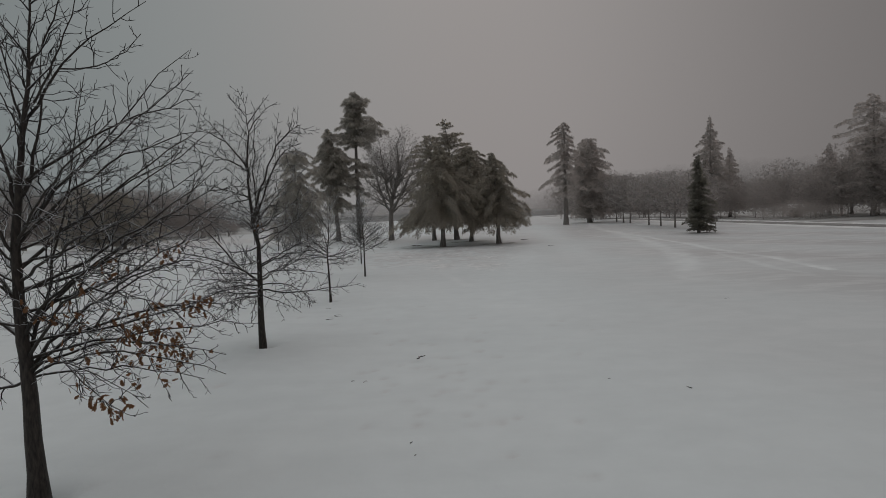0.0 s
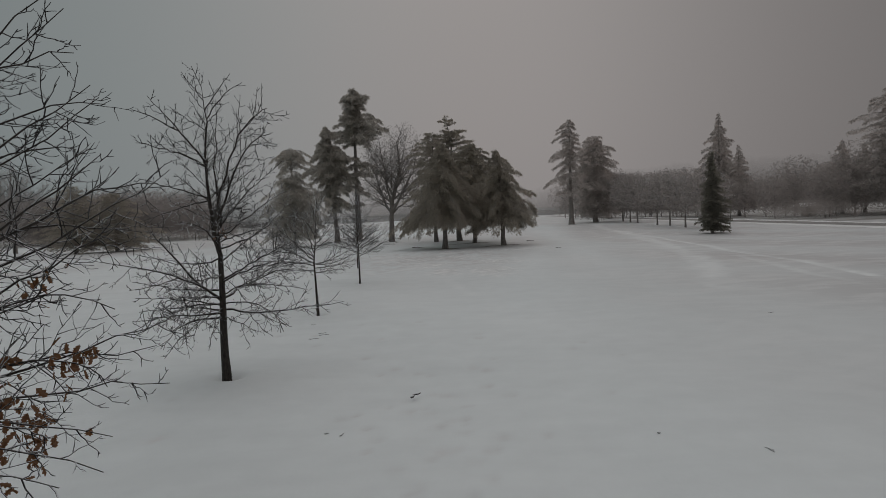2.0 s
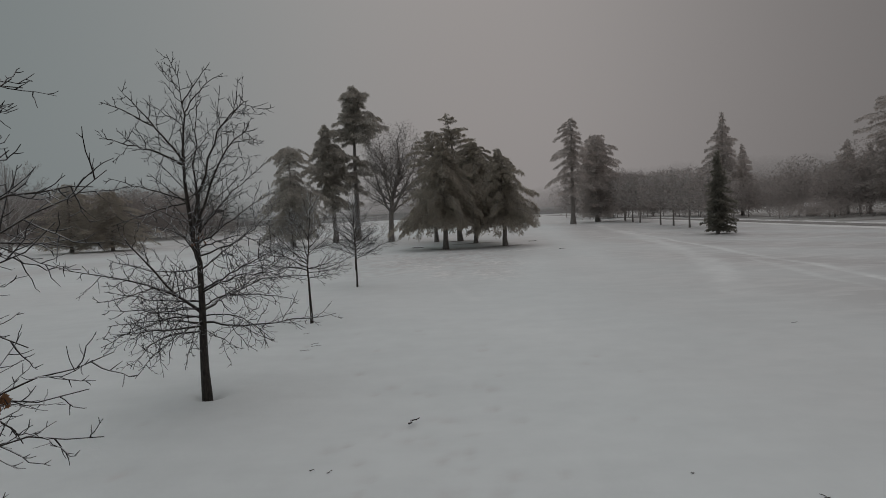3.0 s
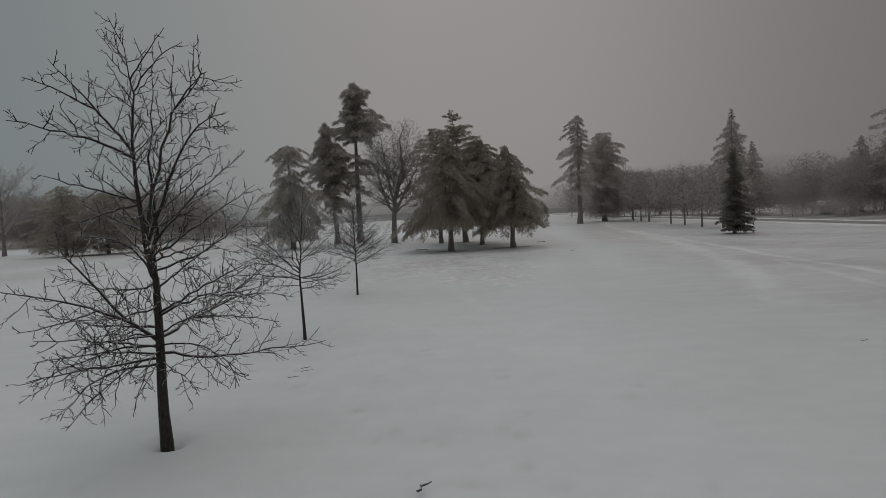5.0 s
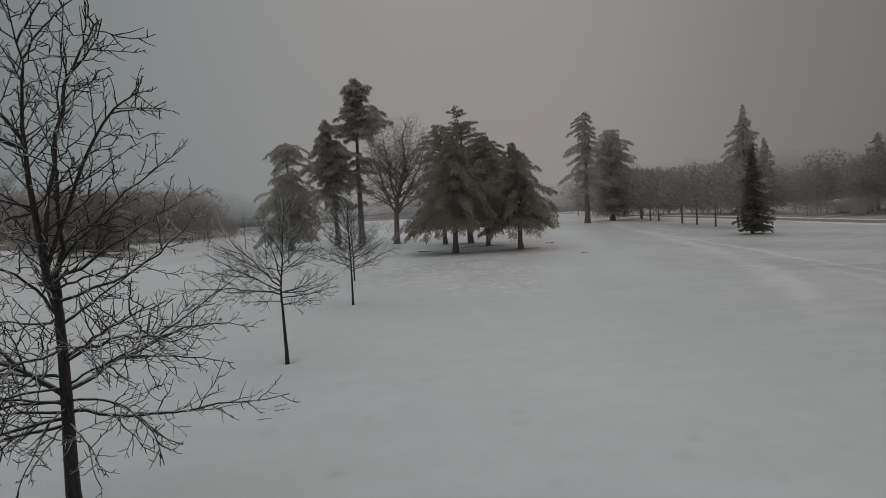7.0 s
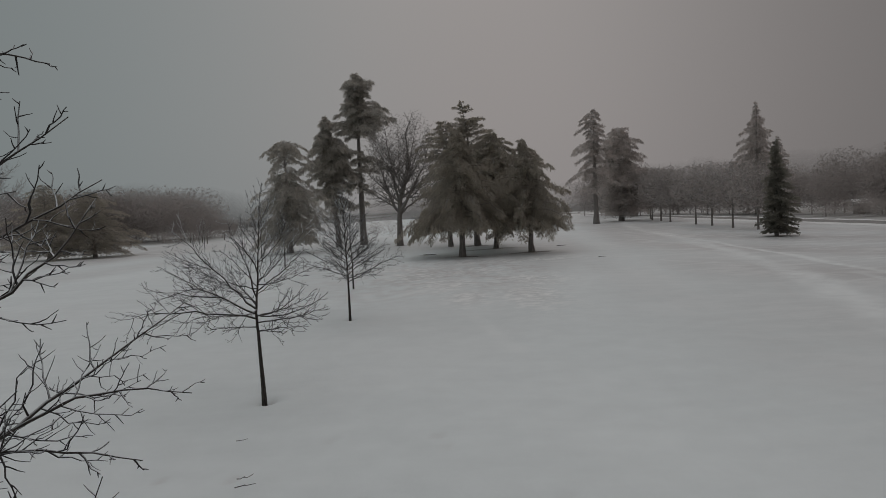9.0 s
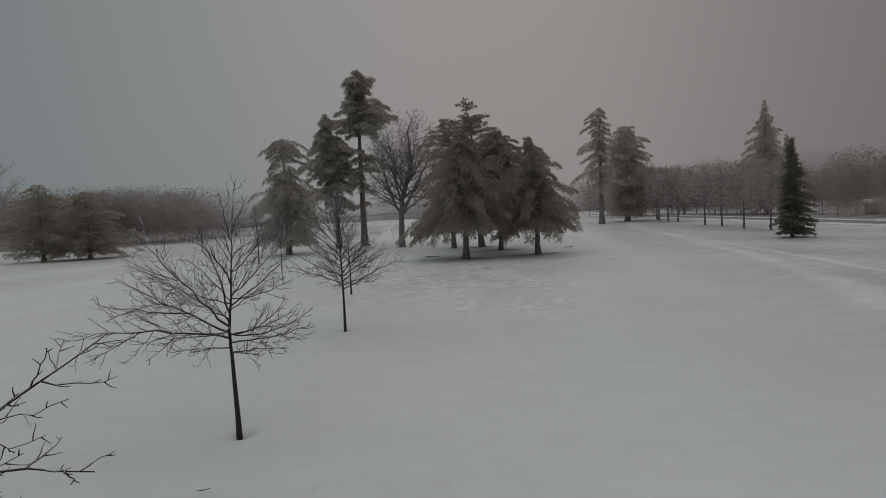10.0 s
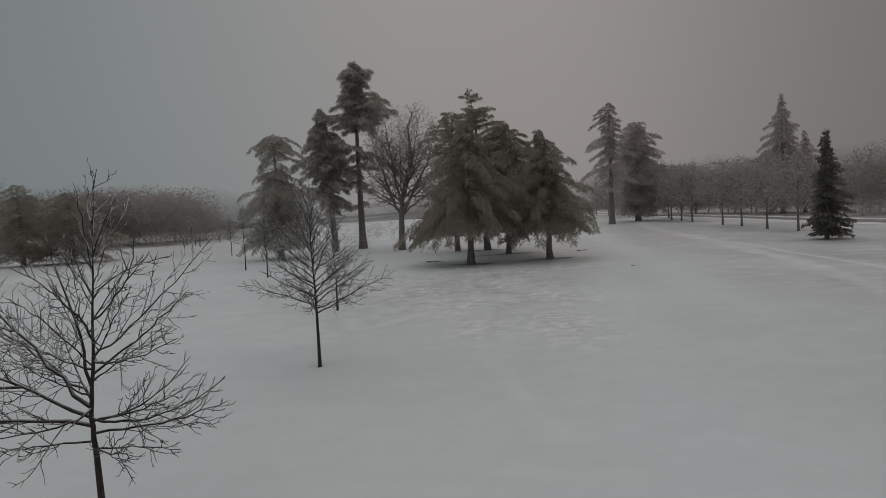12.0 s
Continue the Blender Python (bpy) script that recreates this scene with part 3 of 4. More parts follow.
    litter_shade = np.maximum(litter_shade, under * np.clip(0.62 + 0.25 * np.sin(X * 0.8) * np.sin(Y * 0.6) + 0.5 * rough, 0, 0.85))
    ny, nx = X.shape
    idx = np.arange(ny * nx).reshape(ny, nx)
    F = np.stack([idx[:-1, :-1], idx[:-1, 1:], idx[1:, 1:], idx[1:, :-1]], axis=-1).reshape(-1, 4)
    V = np.stack([X, Y, Z], axis=-1).reshape(-1, 3)
    me = mesh_quads("ground", V, F, SNOW)
    for name, arr in (("packed", packed), ("glazed_dim", glazed_dim), ("litter_shade", litter_shade)):
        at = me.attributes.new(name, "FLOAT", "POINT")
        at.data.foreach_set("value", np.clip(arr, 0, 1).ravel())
    return tagged(new("ground", me), "grey-white crusted snow field with old tracks", "snow field", kind="structure")


build_ground()

# ---- row of young oaks ----
rng = random.Random(11)
ROW = "row of young trees"
# limbs: where each leaves the trunk, where it ends, how it bows, how thick it is
rising = [(3.48, 1.81, 1.2, 6.05, -1.19, -1.1, 0.036), (4.6, 1.55, 0.5, 6.52, -0.69, 0.1, 0.028), (4.12, 2.09, 0.8, 5.26, -0.01, 0.38, 0.024),
          (3.05, 2.11, 1.0, 5.01, -0.38, -0.23, 0.03), (3.34, 2.08, 1.3, 4.88, -0.07, 0.7, 0.024), (2.76, 2.27, 0.8, 4.33, 0.25, -0.11, 0.028),
          (2.25, 2.41, 1.6, 4.09, 0.6, 1.05, 0.028), (1.74, 1.79, 1.0, 3.13, -0.46, 0.22, 0.03), (2.14, 1.64, -0.2, 3.45, -0.44, 0.08, 0.03),
          (1.77, 0.78, 0.3, 5.57, -0.2, -1.31, 0.034), (1.73, 2.42, 1.3, 2.42, -0.9, 0.42, 0.03), (1.69, 2.29, 0.6, 1.73, -0.43, 0.64, 0.024)]
spreading = [(1.66, 2.41, 0.2, 1.56, -0.36, 0.63, 0.022), (1.69, 1.7, -0.5, 1.36, -0.48, 0.77, 0.017), (3.98, 0.41, 0.1, 6.03, 0.07, -0.75, 0.036),
             (3.77, -0.45, 0.1, 5.64, 0.16, -0.57, 0.038), (2.17, -2.02, 0.3, 2.95, 0.33, 0.12, 0.03), (1.64, -2.2, 0.2, 1.69, 0.65, -0.31, 0.026),
             (2.61, -1.79, 0.0, 4.12, 0.46, -0.01, 0.03), (3.12, -0.8, -0.6, 4.72, 0.28, -0.01, 0.026), (1.88, 2.43, -1.4, 2.6, -0.05, 1.12, 0.024),
             (2.9, 2.2, -1.5, 3.68, 0.09, 0.21, 0.024), (3.34, 1.93, -1.3, 4.7, -0.21, 0.09, 0.022), (1.95, -0.32, 2.2, 2.85, -0.42, -0.21, 0.024)]
upper = [(3.05, -2.2, 2.0, 3.85, -0.16, 0.08, 0.024), (4.75, -0.51, 0.4, 6.73, 0.18, -0.61, 0.022), (5.03, 1.36, -0.6, 6.43, -0.1, -0.46, 0.02),
         (5.59, 0.73, 0.5, 7.37, -0.13, -0.53, 0.018)]
split = [(0, 0.55, 1.97, 0.9, 5.7, -0.0, -0.04, 0.016), (7, 0.5, 2.29, 0.8, 2.88, 0.05, 0.58, 0.016), (10, 0.5, 2.05, 1.0, 2.09, 0.55, 0.46, 0.013),
         (13, 0.5, 1.64, -0.7, 1.32, 0.04, -0.24, 0.01), (1, 0.5, 1.64, 0.1, 5.98, 0.19, -0.26, 0.012), (3, 0.5, 1.87, 1.1, 4.42, 0.17, 0.34, 0.014),
         (6, 0.5, 2.26, 1.5, 3.58, -0.27, 0.1, 0.014), (11, 0.5, 1.95, 0.2, 1.86, 0.43, 0.05, 0.01)]
outer = [(1.9, 2.57, 1.2, 2.05, 0, 0.25, 0.022), (2.1, 2.54, 1.5, 2.68, 0, -0.15, 0.024), (2.5, 2.25, 1.3, 3.8, 0, -0.35, 0.024), (2.8, 2.59, 1.5, 4.22, 0, -0.4, 0.026),
         (3.1, 2.12, 0.9, 4.4, 0, -0.3, 0.02), (3.3, 2.13, 1.1, 4.91, 0, -0.3, 0.022), (1.65, 2.28, -0.2, 1.61, 0, 0.3, 0.017)]
oak_a = bare_tree("oak_tree", (-5.45, 8.93, -0.05), "young oak with iced bare branches and some brown leaves", ROW,
    [(-0.01, 0.0, -0.1), (-0.06, 0.0, 0.85), (-0.05, 0.0, 1.66), (-0.09, 0.0, 2.14), (-0.1, 0.0, 2.85), (-0.07, 0.0, 3.54), (0.02, 0.0, 4.12),
     (0.1, 0.0, 4.71), (0.23, 0.0, 5.35), (0.3, -0.0, 6.06), (0.39, 0.0, 6.83), (0.48, 0.0, 7.64)], 0.12,
    rising + spreading + upper + outer + young_limbs(7.4, 3.4, 1.25, 14, rng, 24.0, 0.016)
    + [limb for limb in young_limbs(5.6, 1.9, 2.2, 26, rng, 6.0, 0.024) if limb[1] < -0.5], {**OAK, "gap": (0.165, 0.12, 0.075), "thin": 0.0058, "most": (0.85, 0.32, 0.09)}, rng, OAK_BARK, OAK_TWIG, forks=split)

upper = [(2.9, -0.15, 0.7, 6.52, -0.09, -0.6, 0.04), (4.89, -0.53, -2.5, 5.17, 0.06, 0.13, 0.026), (4.97, -1.19, -0.5, 6.43, 0.09, -0.08, 0.026),
         (5.68, -1.19, 0.5, 6.39, 0.15, -0.18, 0.014), (6.3, -0.7, 0.3, 7.0, 0.02, 0.0, 0.012), (6.08, 0.59, -0.4, 6.84, -0.1, -0.09, 0.014),
         (5.91, 0.74, -0.1, 6.7, -0.09, 0.19, 0.014), (3.51, 1.69, -1.7, 5.83, 0.03, 1.32, 0.03), (3.42, 1.11, 0.4, 5.62, 0.13, 1.15, 0.03),
         (3.28, 1.11, 1.4, 5.04, -0.46, -0.07, 0.028), (3.23, 1.2, 1.7, 4.48, -0.06, -0.04, 0.026), (4.19, -1.45, -0.6, 4.66, 0.11, -0.03, 0.022)]
spreading = [(4.14, -2.01, 0.4, 3.72, 0.34, 0.17, 0.02), (3.04, 1.3, 1.4, 4.29, 0.44, -0.37, 0.022), (1.93, 1.23, 3.3, 3.07, -0.6, -0.52, 0.036),
             (1.66, 2.69, 0.2, 1.71, -0.38, -0.27, 0.027), (1.85, -2.61, -0.5, 2.92, 0.83, 0.12, 0.038), (1.58, -0.49, -2.6, 1.92, -0.2, 0.02, 0.024),
             (1.49, -0.57, -1.9, 1.19, -0.46, 0.35, 0.024), (2.85, -2.74, 1.5, 2.97, 0.57, -0.43, 0.022), (2.74, 0.97, 1.0, 3.69, -0.39, -0.27, 0.022),
             (1.79, 1.52, -0.8, 1.25, 0.48, 0.44, 0.016), (1.51, 1.02, -1.2, 1.36, 0.17, -0.04, 0.012), (1.52, 0.12, -1.0, 1.19, -0.19, -0.07, 0.012)]
inner = [(1.97, -0.65, -1.2, 2.03, -0.39, -0.0, 0.018), (2.28, 2.19, -1.4, 2.67, 0.23, 0.45, 0.022), (2.47, -0.29, -2.0, 2.56, 0.19, -0.12, 0.02),
         (2.33, 2.04, -1.8, 3.2, -0.14, -0.05, 0.024), (2.85, -0.2, -1.6, 3.68, 0.22, 0.39, 0.022)]
low = [(1.75, -1.6, -0.8, 2.1, 0, 0.1, 0.02), (1.65, -1.35, -1.2, 1.85, 0, 0.15, 0.02), (1.8, -1.9, -0.5, 1.32, 0, 0.3, 0.022), (1.6, -0.7, -1.6, 0.95, -0.1, 0.35, 0.018),
       (1.7, 0.04, -1.1, 1.05, 0, 0.35, 0.016), (2.1, -2.2, 0.3, 2.35, 0, -0.1, 0.024), (1.9, -1.9, 0.9, 1.75, 0, 0.2, 0.02)]
split = [(16, 0.3, -1.45, -0.3, 3.54, -0.46, 0.54, 0.026), (14, 0.4, 1.69, 2.2, 2.22, -0.02, 0.41, 0.02), (14, 0.3, 1.64, 1.2, 1.9, -0.13, 0.17, 0.018),
         (2, 0.5, -1.29, -1.0, 6.05, -0.24, 0.2, 0.016), (7, 0.6, 1.44, -1.2, 6.01, 0.16, 0.04, 0.012), (8, 0.6, 0.98, 1.4, 5.52, 0.11, 0.12, 0.012),
         (16, 0.5, -1.41, -1.4, 2.34, -0.09, -0.09, 0.014), (15, 0.35, 1.51, -0.3, 1.29, -0.09, -0.04, 0.01)]
oak_b = bare_tree("oak_tree", (-5.08, 17.92, -0.05), "young leafless oak with iced branches standing in snow", ROW,
    [(-0.07, 0.06, -0.07), (-0.07, 0.04, 1.13), (-0.02, 0.0, 2.28), (-0.01, -0.03, 2.9), (-0.09, -0.06, 3.33), (-0.13, -0.1, 3.98), (-0.16, -0.15, 4.49),
     (-0.13, -0.2, 5.14), (-0.04, -0.25, 5.87), (-0.03, -0.45, 6.55), (-0.14, -0.65, 6.97)], 0.098,
    upper + spreading + inner + low + young_limbs(6.6, 1.9, 1.5, 8, rng, 8.0, 0.018) + young_limbs(6.5, 3.1, 1.75, 16, rng, 6.0, 0.018), {**OAK, "trunk": 1.1, "taper": 0.95, "thin": 0.0074, "gap": (0.15, 0.11, 0.075), "most": (0.75, 0.28, 0.09)}, rng, OAK_BARK, OAK_TWIG, forks=split)

spreading = [(2.08, -2.1, 0.5, 3.97, -0.01, -0.06, 0.026), (2.32, -0.85, 0.6, 4.05, 0.02, 0.24, 0.02), (3.6, -0.25, 0.3, 4.69, 0.06, -0.31, 0.011),
             (3.83, 0.43, 0.0, 4.49, -0.05, -0.0, 0.009), (1.97, -1.99, -0.3, 3.11, -0.13, 0.0, 0.024), (1.86, -2.6, -0.9, 2.1, -0.08, 0.31, 0.026),
             (1.68, -1.0, -0.5, 1.74, -0.04, 0.05, 0.014), (2.46, 1.0, 0.3, 3.33, 0.19, 0.07, 0.016), (2.68, 1.02, 1.2, 3.97, -0.36, -0.52, 0.016),
             (1.93, 0.89, 0.5, 2.51, 0.07, -0.36, 0.017), (1.96, 1.5, -0.1, 2.35, -0.02, -0.37, 0.018), (1.77, 1.45, 0.15, 2.04, 0.16, -0.1, 0.017)]
inner = [(1.58, 1.16, -0.5, 1.73, -0.04, 0.06, 0.013), (1.58, 0.71, -0.8, 1.66, 0.05, 0.06, 0.01), (3.09, 0.79, -0.4, 3.99, 0.22, -0.13, 0.012),
         (2.52, -1.92, 0.9, 2.95, 0.1, -0.16, 0.016), (2.17, -2.22, 0.8, 3.26, 0.21, -0.05, 0.017), (2.85, -0.52, -0.5, 3.77, 0.22, 0.11, 0.014),
         (3.33, 0.72, 0.5, 3.75, -0.28, 0.1, 0.012), (2.61, 1.32, -0.7, 2.97, -0.21, -0.21, 0.014), (2.07, -0.74, -1.3, 2.17, 0.38, -0.17, 0.016)]
split = [(4, 0.35, -2.06, -0.9, 2.74, 0.14, -0.11, 0.018), (5, 0.55, -2.21, -0.9, 1.73, -0.36, -0.17, 0.01), (5, 0.35, -1.13, -1.1, 1.74, 0.35, 0.14, 0.014),
         (0, 0.5, -2.08, 0.2, 3.42, 0.33, -0.24, 0.012), (4, 0.5, -1.77, -1.2, 2.45, 0.5, 0.27, 0.012)]
bare_tree("oak_tree", (-4.82, 27.0, -0.05), "young leafless oak with wide low branches", ROW,
    [(-0.04, 0.0, 0.03), (-0.07, 0.0, 1.58), (-0.09, 0.0, 1.97), (-0.03, 0.0, 2.52), (0.04, 0.0, 3.26), (0.1, 0.0, 4.1), (0.22, 0.0, 4.8)], 0.053,
    spreading + inner + young_limbs(4.75, 1.9, 1.4, 14, rng, 18.0, 0.013),
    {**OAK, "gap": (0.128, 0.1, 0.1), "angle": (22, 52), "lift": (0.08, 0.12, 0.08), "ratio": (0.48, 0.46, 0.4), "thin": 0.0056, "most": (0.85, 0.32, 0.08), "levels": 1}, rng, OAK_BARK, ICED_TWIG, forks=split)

for x, y, top, spread, z0, count in ((-4.58, 36.7, 5.2, 2.2, 1.45, 50), (-6.05, 46.6, 4.4, 1.7, 1.4, 24), (-13.9, 62.0, 4.9, 1.9, 1.9, 22),
                                     (-18.2, 70.0, 5.9, 1.8, 1.9, 24), (-27.1, 90.9, 4.9, 1.8, 1.5, 18), (-35.2, 99.1, 4.8, 1.9, 1.5, 18)):
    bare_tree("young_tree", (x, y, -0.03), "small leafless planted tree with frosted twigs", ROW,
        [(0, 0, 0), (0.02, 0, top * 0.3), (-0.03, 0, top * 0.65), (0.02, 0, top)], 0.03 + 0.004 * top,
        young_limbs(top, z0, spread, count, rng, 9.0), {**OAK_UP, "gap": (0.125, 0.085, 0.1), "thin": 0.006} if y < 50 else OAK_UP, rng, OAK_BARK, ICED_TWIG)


def leaf_blade(name, rng):
    """One dry oak leaf of unit length that hangs down: a lobed blade folded and curled along its midrib."""
    W, fold, curl = rng.uniform(0.27, 0.4), rng.uniform(0.2, 0.5), rng.uniform(-0.25, 0.25)
    half = ((0.3, 0.8, 0.8), (0.4, 0.45, 0.4), (0.6, 1.0, 1.0), (0.72, 0.5, 0.4), (0.85, 0.7, 0.6))
    V = [(0, 0, 0)] + [(W * b, W * k * fold, -a) for a, b, k in half] + [(0, curl, -1)]
    V += [(-W * b, W * k * fold, -a) for a, b, k in reversed(half)]
    F = [(0, 1, 2), (0, 2, 6), (2, 3, 4), (2, 4, 6), (4, 5, 6), (0, 10, 11), (0, 6, 10), (8, 9, 10), (6, 8, 10), (6, 7, 8)]
    return mesh_of(name, V, F, DEAD_LEAF, smooth=False)


BLADES = [leaf_blade("leaf", rng) for _ in range(7)]


def hang_leaves(tree, tufts, rng):
    """Dry leaves in tufts on the twigs nearest to the given places."""
    spots = [v.co for l in tree.children if l.name.startswith("limb") for o in l.children for v in o.data.vertices if v.co.z < 3.6]
    for place, most in tufts:
        near = sorted(spots, key=lambda v: (v - Vector(place)).length)[:160]
        for _ in range(rng.randint(max(1, most - 3), most)):
            p = rng.choice(near) + Vector([rng.gauss(0, 0.02) for _ in range(3)])
            leaf = new("leaf", rng.choice(BLADES))
            leaf.parent = tree
            size = rng.uniform(0.07, 0.12)
            leaf.matrix_local = Matrix.Translation(p) @ pose(0, 0, 0, rng.gauss(0, 32), rng.gauss(0, 32), rng.uniform(0, 360)) @ Matrix.Scale(size, 4)


TUFTS = [(1.54, 0.3, 1.97), (1.67, 0.3, 1.91), (1.92, 0.9, 2.44), (1.83, 0.9, 2.56), (1.24, 0.6, 2.42), (1.2, 0.0, 1.89), (0.92, 0.4, 3.05), (0.99, -0.6, 1.33),
         (1.12, 0.4, 2.16), (1.35, 0.6, 2.31), (1.82, 0.3, 1.73), (1.48, 0.7, 2.04), (1.27, -0.5, 1.39), (0.66, -0.3, 2.52), (0.54, 0.0, 2.44),
         (1.77, 0.8, 2.26), (1.32, 0.3, 2.05), (1.06, 0.4, 2.39), (1.25, -0.6, 1.32), (1.56, 0.2, 1.69), (1.41, 1.2, 3.04)]
hang_leaves(oak_a, [(place, 13) for place in TUFTS], rng)
hang_leaves(oak_a, [((rng.uniform(0.3, 2.0), rng.uniform(-0.8, 1.0), rng.uniform(1.4, 3.0)), 4) for _ in range(40)], rng)
hang_leaves(oak_a, [((rng.uniform(-2.0, -0.4), rng.uniform(-0.6, 0.8), rng.uniform(1.3, 2.8)), 5) for _ in range(7)], rng)

hang_leaves(oak_b, [((0.0, -0.07, 3.4), 6)], rng)

# ---- evergreens ----
def scaled(outline, r):
    return [(a, b * r) for a, b in outline]


CLUMP = "clump of broad conifers"
DOME = [(0, 1.0), (0.12, 1.0), (0.35, 0.86), (0.6, 0.60), (0.8, 0.36), (0.92, 0.18), (1, 0.03)]
BROAD = [(0, 0.96), (0.1, 1.0), (0.25, 0.86), (0.45, 0.70), (0.62, 0.56), (0.76, 0.40), (0.86, 0.24), (0.94, 0.17), (1, 0.04)]
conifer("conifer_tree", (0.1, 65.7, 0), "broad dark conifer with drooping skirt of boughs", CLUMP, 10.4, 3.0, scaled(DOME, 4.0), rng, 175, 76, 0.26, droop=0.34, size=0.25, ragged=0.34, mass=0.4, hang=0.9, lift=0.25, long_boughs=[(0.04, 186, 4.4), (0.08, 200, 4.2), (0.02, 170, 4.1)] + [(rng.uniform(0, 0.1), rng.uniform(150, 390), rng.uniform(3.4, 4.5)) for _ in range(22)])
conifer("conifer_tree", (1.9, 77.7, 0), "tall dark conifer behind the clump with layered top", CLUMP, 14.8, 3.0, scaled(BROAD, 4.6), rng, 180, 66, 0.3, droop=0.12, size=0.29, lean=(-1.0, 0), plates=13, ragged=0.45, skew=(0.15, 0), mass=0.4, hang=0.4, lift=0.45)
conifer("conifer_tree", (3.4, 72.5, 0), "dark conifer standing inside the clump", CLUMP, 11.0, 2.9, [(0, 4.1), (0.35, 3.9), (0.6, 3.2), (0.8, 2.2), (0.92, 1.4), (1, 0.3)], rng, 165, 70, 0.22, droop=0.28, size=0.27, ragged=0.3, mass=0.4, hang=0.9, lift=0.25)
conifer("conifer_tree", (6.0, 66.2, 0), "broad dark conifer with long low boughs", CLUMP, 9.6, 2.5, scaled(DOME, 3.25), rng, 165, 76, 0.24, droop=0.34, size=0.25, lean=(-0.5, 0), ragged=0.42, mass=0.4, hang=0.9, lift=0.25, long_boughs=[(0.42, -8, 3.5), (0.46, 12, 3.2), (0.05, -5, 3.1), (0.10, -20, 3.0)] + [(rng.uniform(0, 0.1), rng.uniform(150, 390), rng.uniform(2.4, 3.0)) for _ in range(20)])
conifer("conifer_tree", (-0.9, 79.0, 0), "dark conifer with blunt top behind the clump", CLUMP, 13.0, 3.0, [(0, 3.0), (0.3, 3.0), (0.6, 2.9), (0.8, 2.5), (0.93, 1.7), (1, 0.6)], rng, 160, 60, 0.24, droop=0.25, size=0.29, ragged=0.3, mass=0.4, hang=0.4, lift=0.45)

PINE = [(0, 1.6), (0.12, 2.6), (0.25, 2.2), (0.34, 3.2), (0.44, 2.4), (0.5, 1.7), (0.58, 3.6), (0.72, 3.3), (0.80, 2.4), (0.84, 1.5), (0.89, 2.5), (0.94, 1.3), (1, 0.3)]
conifer("pine_tree", (-11.9, 91.5, 0), "tall old pine with a ragged crown and bare lower limbs", "old pines", 21.2, 5.0, PINE, rng, 260, 52, 0.42, droop=0.2, size=0.55, leaf=HAZED,
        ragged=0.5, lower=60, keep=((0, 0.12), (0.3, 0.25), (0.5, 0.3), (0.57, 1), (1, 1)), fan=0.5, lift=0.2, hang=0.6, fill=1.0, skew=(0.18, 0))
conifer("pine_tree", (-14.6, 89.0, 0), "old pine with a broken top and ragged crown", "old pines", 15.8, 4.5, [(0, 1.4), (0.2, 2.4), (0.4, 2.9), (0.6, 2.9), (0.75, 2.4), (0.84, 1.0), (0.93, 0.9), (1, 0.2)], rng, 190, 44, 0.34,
        droop=0.25, size=0.55, ragged=0.45, leaf=HAZED, lower=46, lean=(-0.9, 0), keep=((0, 0.35), (0.3, 0.7), (0.5, 1), (1, 1)), fan=0.5, hang=0.6, fill=1.0)
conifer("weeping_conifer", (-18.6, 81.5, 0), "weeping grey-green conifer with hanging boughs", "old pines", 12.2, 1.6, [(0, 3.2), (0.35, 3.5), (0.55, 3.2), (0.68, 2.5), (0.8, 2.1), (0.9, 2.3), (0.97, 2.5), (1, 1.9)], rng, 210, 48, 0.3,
        droop=0.4, rise=0.05, size=0.32, leaf=HAZED, ragged=0.36, fan=0.4, skew=(0.06, 0), hang=0.9, fill=1.0, mass=0.3, keep=((0, 1), (0.55, 1), (0.7, 0.55), (0.82, 0.6), (0.9, 1), (1, 1)))
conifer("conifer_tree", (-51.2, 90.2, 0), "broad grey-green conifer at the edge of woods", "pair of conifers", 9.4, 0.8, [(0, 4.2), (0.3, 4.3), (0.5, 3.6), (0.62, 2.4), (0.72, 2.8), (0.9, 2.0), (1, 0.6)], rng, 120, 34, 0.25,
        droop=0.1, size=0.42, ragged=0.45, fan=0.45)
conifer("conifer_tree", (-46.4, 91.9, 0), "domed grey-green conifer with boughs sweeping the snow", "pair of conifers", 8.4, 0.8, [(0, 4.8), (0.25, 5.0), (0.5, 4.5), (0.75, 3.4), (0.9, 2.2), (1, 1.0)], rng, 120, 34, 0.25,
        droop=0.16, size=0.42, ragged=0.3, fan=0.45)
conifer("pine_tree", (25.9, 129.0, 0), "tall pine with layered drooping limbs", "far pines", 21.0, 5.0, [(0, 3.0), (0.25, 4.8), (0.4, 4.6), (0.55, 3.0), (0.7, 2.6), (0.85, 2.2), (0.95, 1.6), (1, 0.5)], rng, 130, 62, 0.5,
        droop=0.28, size=0.55, mass=0.3, ragged=0.5, leaf=FAR_HAZED, plates=0, keep=((0, 0.2), (0.3, 0.45), (0.5, 0.9), (1, 1)), skew=(-0.15, 0), fan=0.35, long_boughs=((0.28, 180, 5.4), (0.36, 190, 4.8), (0.2, 172, 4.6)))
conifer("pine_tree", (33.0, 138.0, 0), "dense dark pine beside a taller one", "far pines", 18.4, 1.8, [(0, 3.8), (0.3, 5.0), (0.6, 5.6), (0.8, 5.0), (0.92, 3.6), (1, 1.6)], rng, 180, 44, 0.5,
        droop=0.15, mass=0.6, size=0.6, leaf=FAR_HAZED, ragged=0.4, fan=0.5)
